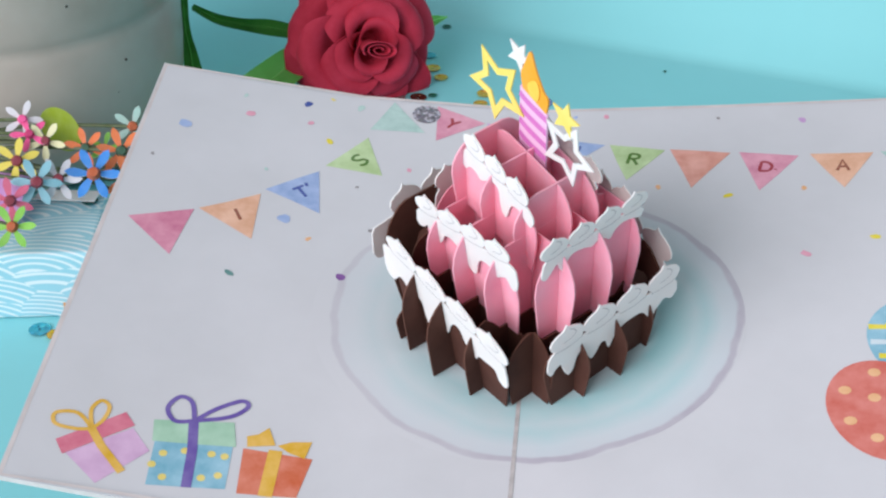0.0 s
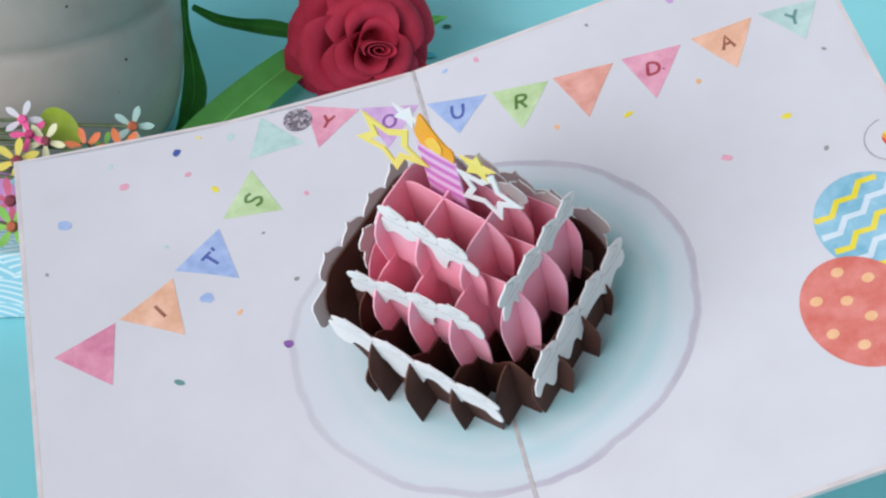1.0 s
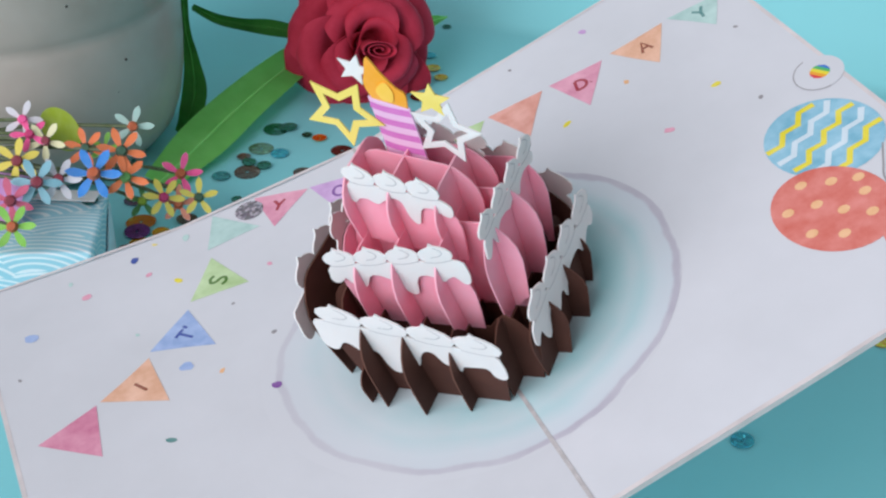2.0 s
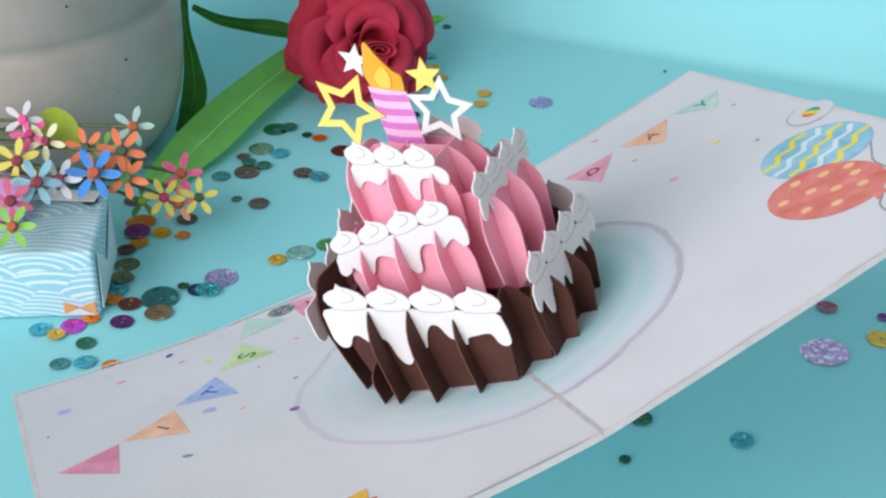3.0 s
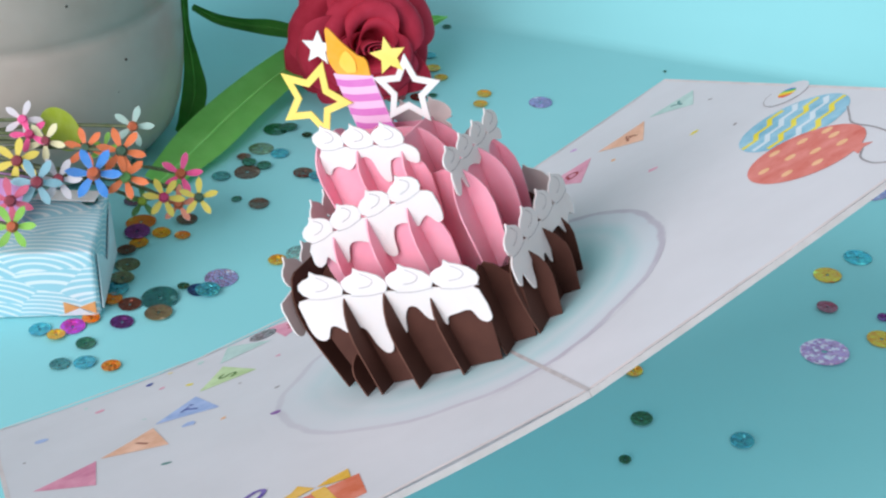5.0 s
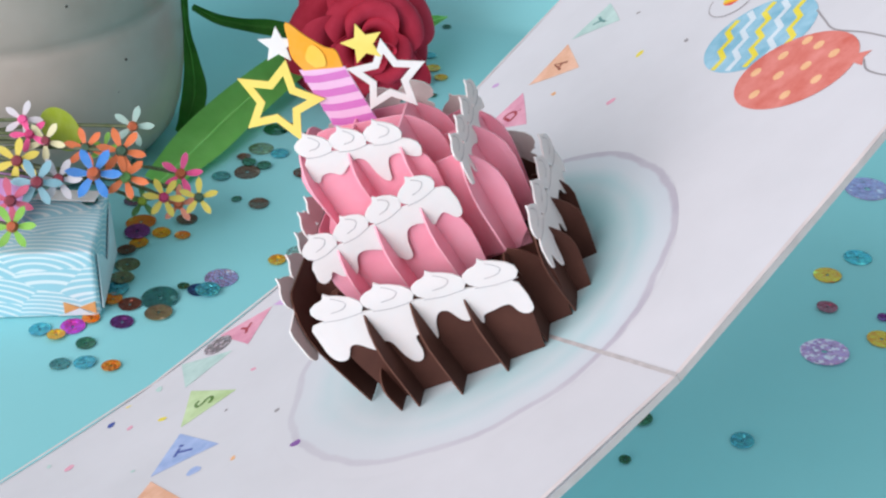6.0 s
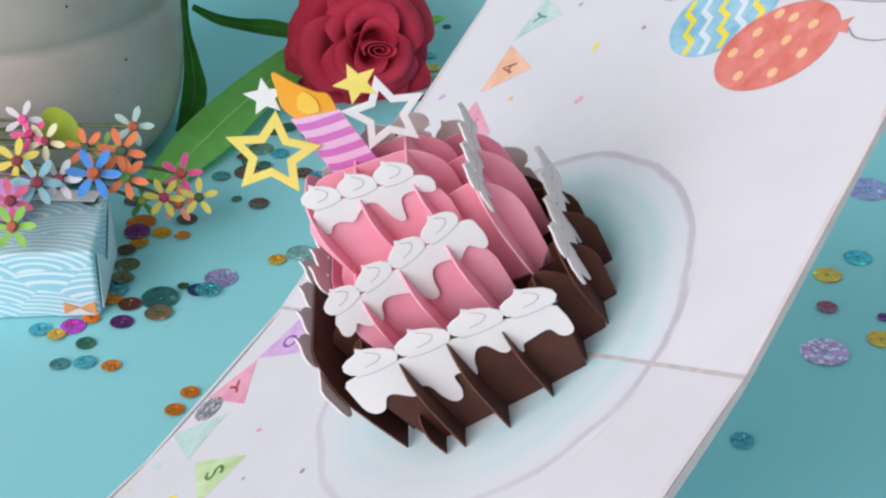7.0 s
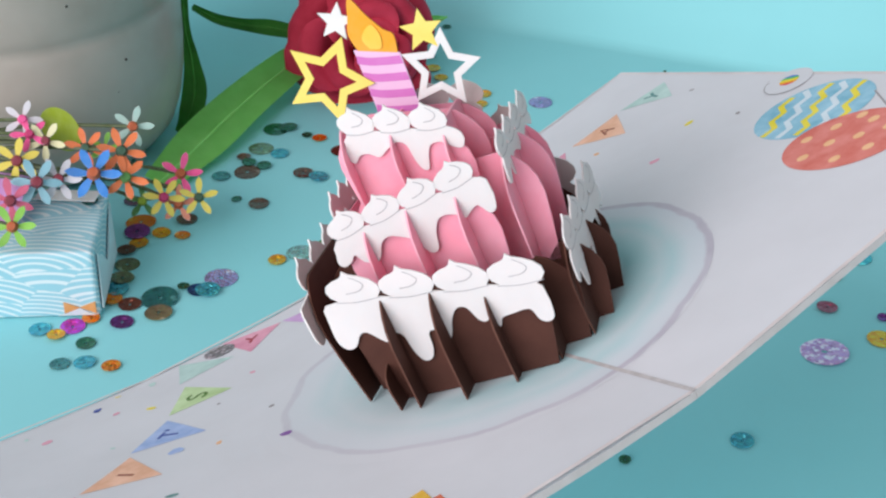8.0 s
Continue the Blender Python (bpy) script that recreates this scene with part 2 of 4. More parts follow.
def build_page(card, side):
    bm = bmesh.new()
    n = 24
    top, bot = [], []
    for i in range(n + 1):
        x = side * (0.06 + (126.6 - 0.06) * i / n)
        col = [(x, y) for y in np.linspace(-PAGE_H * 1000, PAGE_H * 1000, 9)]
        top.append([bm.verts.new(on_page(a, b)) for a, b in col])
        bot.append([bm.verts.new(on_page(a, b, -1.7)) for a, b in col])
    m = len(top[0])
    for i in range(n):
        for j in range(m - 1):
            bm.faces.new((top[i][j], top[i + 1][j], top[i + 1][j + 1], top[i][j + 1]))
            bm.faces.new((bot[i][j], bot[i][j + 1], bot[i + 1][j + 1], bot[i + 1][j]))
    rim = []
    for i in range(n):
        rim += [(top[i][0], top[i + 1][0], bot[i + 1][0], bot[i][0]), (top[i][-1], top[i + 1][-1], bot[i + 1][-1], bot[i][-1])]
    for j in range(m - 1):
        rim += [(top[0][j], top[0][j + 1], bot[0][j + 1], bot[0][j]), (top[n][j], top[n][j + 1], bot[n][j + 1], bot[n][j])]
    for q in rim:
        bm.faces.new(q).material_index = 1
    return part("left_page" if side < 0 else "right_page", bm, [PAPER, EDGE], card, "white page with painted party motifs and thick layered edges")


def printed(name, pts, material, page, lift=0.2, label=""):
    """A painted motif that lies on a page."""
    bm = bmesh.new()
    f = bm.faces.new([bm.verts.new(on_page(x, y, lift * 0.45)) for x, y in pts])
    bm.normal_update()
    bmesh.ops.triangulate(bm, faces=[f])
    if max(p[0] for p in pts) - min(p[0] for p in pts) > 4:
        bmesh.ops.subdivide_edges(bm, edges=bm.edges[:], cuts=4, use_grid_fill=True)
        for v in bm.verts:
            v.co = on_page(v.co.x / math.cos(PHI) / MM, v.co.y / MM, lift * 0.45)
    return part(name, bm, material, page, label)


def stroked(name, lines, width, material, page, lift=0.3, label=""):
    bm = bmesh.new()
    for line in lines:
        ribbon(bm, line, width, lambda x, y: on_page(x, y, lift * 0.45))
    return part(name, bm, material, page, label)


def arc(cx, cy, rx, ry, a0, a1, n=12, turn=0.0):
    out = []
    for i in range(n + 1):
        a = radians(a0 + (a1 - a0) * i / n)
        x, y = rx * math.cos(a), ry * math.sin(a)
        out.append((cx + x * math.cos(turn) - y * math.sin(turn), cy + x * math.sin(turn) + y * math.cos(turn)))
    return out


GLYPHS = {
    "I": [[(0, -2.2), (0.1, 2.2)]],
    "T'": [[(-1.8, 2.0), (1.6, 2.2)], [(-0.1, 2.0), (0.1, -2.2)], [(2.6, 2.9), (2.4, 1.5)]],
    "S": [smooth_path([(1.5, 1.7), (0.2, 2.3), (-1.3, 1.5), (-0.6, 0.3), (0.9, -0.4), (1.4, -1.5), (0.1, -2.3), (-1.5, -1.7)], 4)],
    "Y": [[(-1.5, 2.2), (0.1, 0.1)], [(1.6, 2.3), (0.1, 0.1), (-0.3, -2.2)]],
    "O": [arc(0, 0, 1.7, 2.1, 0, 360, 16)],
    "U": [smooth_path([(-1.5, 2.2), (-1.5, -0.6), (-0.6, -2.1), (0.8, -2.0), (1.5, -0.5), (1.5, 2.2)], 4)],
    "R": [[(-1.3, -2.2), (-1.2, 2.2)], smooth_path([(-1.2, 2.2), (0.9, 2.1), (1.4, 1.1), (0.6, 0.2), (-1.1, 0.0)], 4), [(-0.2, 0.1), (1.5, -2.2)]],
    "D": [[(-1.4, -2.0), (-1.3, 2.0)], smooth_path([(-1.3, 2.0), (0.6, 1.8), (1.7, 0.3), (1.0, -1.5), (-1.4, -2.0)], 4), [(2.7, -0.9), (2.9, -0.6)]],
    "A": [[(-1.5, -2.2), (0.1, 2.2), (1.6, -2.2)], [(-1.0, -0.6), (1.2, -0.5)]],
}


def pennant(page, a, b, c, wash, letter="", ink=None):
    """Bunting flag with top corners a, b and tip c."""
    def wob(p, q):
        m = Vector((p[0] + q[0], p[1] + q[1])) / 2
        return (m.x + random.uniform(-0.25, 0.25), m.y + random.uniform(-0.25, 0.25))
    printed("pennant", [a, wob(a, b), b, wob(b, c), c, wob(c, a)], wash, page, 0.22)
    mid = (Vector(a) + Vector(b)) / 2
    up = (mid - Vector(c)).normalized()
    right = Vector((up.y, -up.x))
    cen = Vector(c).lerp(mid, 0.64)
    if letter:
        lines = [[tuple(cen + right * x * 1.14 + up * y * 1.14) for x, y in g] for g in GLYPHS[letter]]
        stroked("letter", lines, 1.0, ink, page, 0.34)


def blob(page, x, y, r, wash):
    n, ph = 9, random.uniform(0, 6.28)
    e = random.uniform(0.55, 0.9)
    pts = []
    for i in range(n):
        a = 2 * math.pi * i / n
        rr = r * random.uniform(0.75, 1.1)
        px, py = rr * math.cos(a), rr * e * math.sin(a)
        pts.append((x + px * math.cos(ph) - py * math.sin(ph), y + px * math.sin(ph) + py * math.cos(ph)))
    printed("confetti", pts, wash, page, 0.2)


def gifts(page):
    # pink and lilac box, tilted
    printed("painted_gift", [(-112.5, -77), (-98.3, -65.5), (-92.5, -72), (-103, -84.7)], W_LILAC, page, 0.2, "lilac painted gift box with pink lid")
    printed("gift_lid", [(-116, -73.4), (-101.3, -60.7), (-98, -64.6), (-113.2, -77.6)], P_PINKLID, page, 0.28)
    stroked("gift_ribbon", [[(-108.2, -68.2), (-104.5, -73), (-97.6, -80)]], 2.2, P_GOLD, page, 0.36)
    stroked("gift_bow", [smooth_path([(-108.2, -68), (-113, -63.8), (-118.3, -65), (-117.5, -68.5), (-112, -69), (-108.2, -68)], 5), smooth_path([(-108.2, -68), (-110, -62), (-108.3, -58.4), (-105.8, -60), (-106.2, -64.5), (-108.2, -68)], 5)], 1.1, P_GOLD, page, 0.4)
    # dotted box with purple ribbon
    printed("painted_gift", [(-92, -68.2), (-72.2, -66.6), (-71.4, -80.4), (-91, -82.6)], P_BLUE, page, 0.2, "sky blue painted gift with yellow dots")
    printed("gift_lid", [(-93.8, -61.6), (-73.4, -58.6), (-71.4, -66.6), (-92.6, -68.6)], W_MINT, page, 0.28)
    for x, y in ((-89, -72), (-87.5, -79.5), (-77, -70), (-74, -76.5), (-78, -78), (-83.8, -70.2), (-73.6, -70.2), (-91, -76)):
        printed("gift_dot", arc(x, y, 1.1, 1.1, 0, 330, 9), W_YELLOW, page, 0.28)
    stroked("gift_ribbon", [[(-83.8, -60), (-82, -70), (-81, -81.6)]], 2.6, P_PURPLE, page, 0.36)
    stroked("gift_bow", [smooth_path([(-83.6, -60), (-88.5, -61), (-91.3, -57), (-89, -52.6), (-85.5, -54), (-83.6, -60)], 5), smooth_path([(-83.6, -60), (-79, -55), (-73, -51), (-71, -52.8), (-75, -57), (-83.6, -60)], 5)], 1.3, P_PURPLE, page, 0.4)
    # orange box with yellow bow
    printed("painted_gift", [(-69.5, -66.6), (-51.4, -67.4), (-53.4, -80.2), (-68.4, -81.2)], P_ORANGE, page, 0.2, "orange painted gift with yellow bow")
    stroked("gift_ribbon", [[(-61.2, -66), (-61.2, -81)]], 3.6, P_GOLD, page, 0.3)
    printed("gift_bow", [(-61.5, -64.4), (-64.2, -58.8), (-66.5, -61.4), (-69.3, -62.6), (-68.6, -66)], P_GOLD, page, 0.38)
    printed("gift_bow", [(-61, -64.4), (-57.5, -62.6), (-52.4, -61.8), (-53.4, -67.6), (-57.5, -66.4)], P_GOLD, page, 0.38)


def balloons(page):
    t = radians(-64)
    printed("painted_balloon", arc(107.5, -20.5, 17, 15, 0, 355, 40, t), P_BLUE, page, 0.2, "sky blue painted balloon with zigzag bands")
    ax, ay = (math.cos(t), math.sin(t)), (-math.sin(t), math.cos(t))

    def at(s, w):
        return (107.5 + s * ax[0] + w * ay[0], -20.5 + s * ax[1] + w * ay[1])
    for s, ink in ((-10.6, P_YELLOW), (-5.4, P_PALE), (0.0, P_YELLOW), (5.2, P_PALE), (10.4, P_YELLOW)):
        half = 15.0 * math.sqrt(1 - (s / 17) ** 2) - 1.2
        k = max(4, int(half / 1.9))
        line = [at(s + (1.15 if i % 2 else -1.15), half * (2 * i / k - 1)) for i in range(k + 1)]
        stroked("zigzag_band", [line], 1.9, ink, page, 0.27)
    t2 = radians(-72)
    printed("painted_balloon", arc(94.3, -44.6, 17.6, 14.4, 0, 355, 40, t2), P_RED, page, 0.34, "coral painted balloon with peach dots")
    bx, by = (math.cos(t2), math.sin(t2)), (-math.sin(t2), math.cos(t2))
    for s, w in ((-9.4, -7.0), (0.8, -9.8), (-4.6, -1.0), (8.2, -5.8), (-12.8, 2.5), (2.8, 0.8), (-6.5, 7.4), (9.8, 3.6), (3.6, 8.6), (-1.0, 11.8)):
        printed("balloon_dot", arc(94.3 + s * bx[0] + w * by[0], -44.6 + s * bx[1] + w * by[1], 1.7, 1.5, 0, 330, 9), P_DOT, page, 0.42)
    printed("balloon_knot", [(98.6, -60.8), (101.2, -60.9), (102.3, -64.2), (99.8, -63.4), (96.8, -65), (97.6, -62)], P_RED, page, 0.36)
    stroked("balloon_string", [smooth_path([(99, -64), (95.8, -67), (94.4, -71), (94, -76), (96, -84), (93, -88)], 5), smooth_path([(117, -34), (113, -40), (109.6, -46), (108.6, -57), (106.6, -69), (107, -80), (105, -88)], 5)], 0.5, LINE, page, 0.3)
    printed("round_seal", arc(121.2, 2.5, 7.2, 7.2, 90, 430, 30), PAPER, page, 0.5, "round white sticker on the page edge")
    for k in range(5):
        lo, hi, band = -1 + 0.4 * k, -0.6 + 0.4 * k, []
        for e in (lo, (lo + hi) / 2, hi):
            band.append((e, math.sqrt(max(0.0, 1 - e * e))))
        ring = band + [(e, -w) for e, w in band[::-1]]
        ring = [p for i, p in enumerate(ring) if p != ring[i - 1]]
        ring = [(a, b) for a, b in ring if not (abs(a) == 1 and b < 0)]
        c0, s0 = math.cos(radians(25)), math.sin(radians(25))
        printed("rainbow_stripe", [(121.6 + 2.9 * (a * c0 - b * s0), 2.6 + 2.9 * (a * s0 + b * c0)) for a, b in ring], SEAL[k], page, 0.58)
    stroked("seal_outline", [arc(121.2, 2.5, 7.2, 7.2, 95, 265, 16)], 0.3, LINE, page, 0.58)


SEAL = [paint("rainbow_paint", *c, 0.05) for c in ((226, 60, 70), (244, 170, 50), (240, 226, 60), (90, 190, 110), (70, 130, 210))]


def plate(page, side):
    bm = bmesh.new()
    n, m = 48, 10
    rows = []
    for i in range(n + 1):
        a = -math.pi / 2 + math.pi * i / n
        row = []
        for j in range(m + 1):
            r = 1.0 * j / m
            x = side * max(0.4, abs(r * 60.6 * math.cos(a)))
            row.append(bm.verts.new(on_page(x, -9.6 + r * 53.8 * math.sin(a), 0.06)))
        rows.append(row)
    for p, q in zip(rows, rows[1:]):
        for j in range(m):
            if j == 0:
                bm.faces.new((p[0], p[1], q[1], q[0]))
            else:
                bm.faces.new((p[j], p[j + 1], q[j + 1], q[j]))
    bmesh.ops.dissolve_degenerate(bm, edges=bm.edges, dist=1e-7)
    part("painted_plate", bm, PLATE, page, "pale turquoise watercolour plate with grey rim")


PLATE = plate_material()
CX, CY = 1.5, -13.5


def lattice(direction, offset, lean=0.0, slope=0.0):
    """Maps (s, z, depth) in mm for a slat: direction 0 runs along a, 1 along b. lean: outward mm per mm of height; slope: rise per mm along a."""
    h = math.sqrt(0.5)
    along = (h, -h) if direction == 0 else (h, h)
    across = (h, h) if direction == 0 else (h, -h)

    def put(s, z, d):
        off = offset + d + lean * z
        a = s if direction == 0 else off
        return Vector(((CX + along[0] * s + across[0] * off) * MM, (CY + along[1] * s + across[1] * off) * MM, (z + slope * a * min(1, z / 25)) * MM))
    return put


END = ((0.0, 0.0, 0.0), (0.15, 0.3, 0.0), (0.38, 0.72, 0.0), (0.58, 1.0, 0.0), (0.72, 0.95, -0.3), (0.83, 0.6, -0.9), (0.91, 0.2, -1.8), (0.97, 0.0, -3.2), (1.0, 0.0, -5.5))


def slat(card, name, direction, offset, lo, hi, z0, z1, flare, mat, rest=False, lean=0.0, slope=0.0, dip=0.0):
    """An upright slotted strip with petal-shaped ends that flare outwards."""
    put = lattice(direction, offset, lean, slope)
    pts = []
    n = 14
    for i in range(n + 1):
        s = lo + (hi - lo) * i / n
        pts.append((s, page_z(put(s, 0, 0).x) / MM + 0.35 if rest else z0))
    base = pts[-1][1]
    pts += [(hi + flare * w + e, base + (z1 - base) * f) for f, w, e in END[1:]]
    if dip:
        pts += [(hi - 8.0, z1 - 0.4 * dip), (hi - 10.5, z1 - dip), (lo + 10.5, z1 - dip), (lo + 8.0, z1 - 0.4 * dip)]
    base = pts[0][1]
    pts += [(lo - flare * w - e, base + (z1 - base) * f) for f, w, e in END[:0:-1]]
    return part(name, sheet(pts, put, 0.4), [mat, PINK_EDGE if mat is PINK else CHOC_EDGE], card)


# lower edge of each strip: (place along it, drop below the waist), in mm
DRIP_LOW = ((-28.4, 4.5), (-28.6, 8.5), (-27.2, 10.6), (-24.8, 10.4), (-22.6, 7.8), (-20.6, 7.6), (-18.4, 9.6), (-16.8, 10.4), (-14.6, 8.6), (-12.9, 9.6), (-12.3, 13.6), (-11.0, 16.2), (-9.0, 16.2), (-7.6, 13.6), (-7.0, 9.8), (-5.0, 9.4),
            (-3.4, 11.6), (-2.2, 11.4), (-0.6, 7.4), (1.6, 4.6), (3.8, 4.8), (5.2, 8.2), (6.6, 9.2), (8.0, 8.6), (9.4, 11.2), (10.6, 8.8), (13.6, 8.0), (16.0, 7.4), (17.6, 7.8), (18.4, 10.8), (20.0, 12.0), (21.8, 10.8), (22.4, 6.0))
DRIP_MID = ((-23.6, 3.2), (-24.0, 5.4), (-22.8, 6.8), (-20.8, 6.2), (-19.4, 5.0), (-18.0, 7.4), (-15.4, 8.8), (-13.8, 8.0), (-12.2, 5.0), (-9.9, 4.2), (-7.0, 5.6), (-4.6, 7.6), (-3.2, 10.6), (-1.9, 12.2), (-0.2, 11.8), (0.8, 8.0), (2.4, 5.4),
            (4.6, 5.0), (7.2, 6.2), (8.8, 7.6), (10.4, 6.6), (12.4, 6.0), (14.2, 8.8), (16.0, 8.4), (16.8, 5.2))
DRIP_TOP = ((-14.8, 3.2), (-15.2, 6.0), (-14.0, 7.2), (-12.4, 5.4), (-10.2, 5.0), (-8.0, 6.0), (-5.6, 4.2), (-3.0, 2.6), (-1.0, 3.4), (-0.4, 7.2), (0.6, 9.6), (2.0, 9.6), (3.0, 6.4), (4.4, 3.8), (7.0, 3.2), (9.4, 4.6), (11.4, 4.8), (12.4, 2.6))
DRIP_SIDE = ((-18.8, 3.0), (-18.9, 6.6), (-17.6, 8.6), (-16.0, 6.6), (-14.4, 6.2), (-13.2, 10.0), (-11.6, 13.0), (-10.0, 11.4), (-8.6, 6.4), (-6.4, 5.4), (-5.0, 9.0), (-3.6, 12.0), (-2.0, 10.6), (-0.2, 7.6), (1.6, 8.4), (2.8, 12.2), (4.2, 9.2), (6.6, 6.0),
             (11.0, 5.0), (14.6, 5.6), (16.8, 9.0), (18.6, 10.4), (20.4, 7.6), (23.0, 5.4), (25.6, 7.2), (27.6, 5.0))
DRIP_SIDE_MID = ((-14.4, 3.0), (-14.6, 5.6), (-13.2, 6.6), (-11.4, 5.0), (-9.6, 3.2), (-7.8, 6.6), (-6.0, 4.0), (-3.8, 2.6), (0.0, 3.2), (2.2, 4.2), (4.6, 3.2), (7.0, 4.0), (8.6, 5.2), (10.4, 3.0), (13.4, 2.0), (17.0, 2.8), (19.4, 3.6), (20.4, 1.6))


def icing(card, direction, offset, centres, step, z_mid, drips, out, scale=1.0, lean=0.0, slope=0.0, gain=1.0):
    """White piped strip with swirl tops and drips, glued before a slat."""
    put = lattice(direction, offset + out * 0.8, lean, slope)
    top = []
    hump = ((-0.70, 0.3), (-0.93, 1.4), (-1.02, 3.0), (-0.92, 4.5), (-0.64, 5.6), (-0.34, 6.2), (-0.2, 6.8), (-0.08, 8.1), (0.10, 7.1), (0.42, 6.5), (0.78, 5.4), (0.99, 3.9), (1.0, 2.2), (0.82, 0.7))
    for c in centres:
        top += [(c + 0.5 * step * a, z_mid + b * scale) for a, b in hump]
    low = [(s, z_mid - d * gain) for s, d in smooth_path(drips, 3)]
    first, last = drips[0][0], drips[-1][0]
    top = [(first + 0.2, z_mid - 1.6), (first + 1.1, z_mid - 0.5)] + top + [(last - 1.2, z_mid - 0.2), (last - 0.2, z_mid - 1.2)]
    bm = sheet(top + low[::-1], put, 0.45)
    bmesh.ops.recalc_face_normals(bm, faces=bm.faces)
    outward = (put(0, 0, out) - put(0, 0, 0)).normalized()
    # faces turned inwards take the tone with the shade painted in
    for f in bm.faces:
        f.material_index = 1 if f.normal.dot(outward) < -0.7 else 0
    ob = part("icing_strip", bm, [ICING, ICING_SHADE], card, "white card icing with swirls and drips")
    bm = bmesh.new()
    side = out * 0.3
    for c in centres:
        curl = [(c - step * 0.14, z_mid + 2.2 * scale), (c + step * 0.10, z_mid + 2.6 * scale), (c + step * 0.24, z_mid + 4.0 * scale), (c + step * 0.17, z_mid + 5.4 * scale), (c + step * 0.04, z_mid + 6.4 * scale)]
        ribbon(bm, smooth_path(curl, 4), 0.2, lambda s, z: put(s, z, side))
        ribbon(bm, smooth_path([(c - step * 0.40, z_mid + 0.1), (c, z_mid - 0.2), (c + step * 0.45, z_mid + 0.6)], 4), 0.2, lambda s, z: put(s, z, side))
    part("piping_line", bm, PIPING, ob, "fine grey score lines of the swirls")


def star_points(c, z, r, inner, turn):
    return [(c + (r if i % 2 == 0 else r * inner) * math.sin(radians(36 * i + turn)), z + (r if i % 2 == 0 else r * inner) * math.cos(radians(36 * i + turn))) for i in range(10)]


def hollow_star(card, c, z, r, turn, mat, label, put):
    outer, inner = star_points(c, z, r, 0.5, turn), star_points(c, z, r * 0.62, 0.5, turn)
    bm = bmesh.new()
    rows = [[bm.verts.new(put(*p, d)) for p in pts] for pts, d in ((outer, 0.2), (inner, 0.2), (inner, -0.2), (outer, -0.2))]
    for a in range(4):
        b = (a + 1) % 4
        for i in range(10):
            bm.faces.new((rows[a][i], rows[a][(i + 1) % 10], rows[b][(i + 1) % 10], rows[b][i]))
    part("hollow_star", bm, mat, card, label)


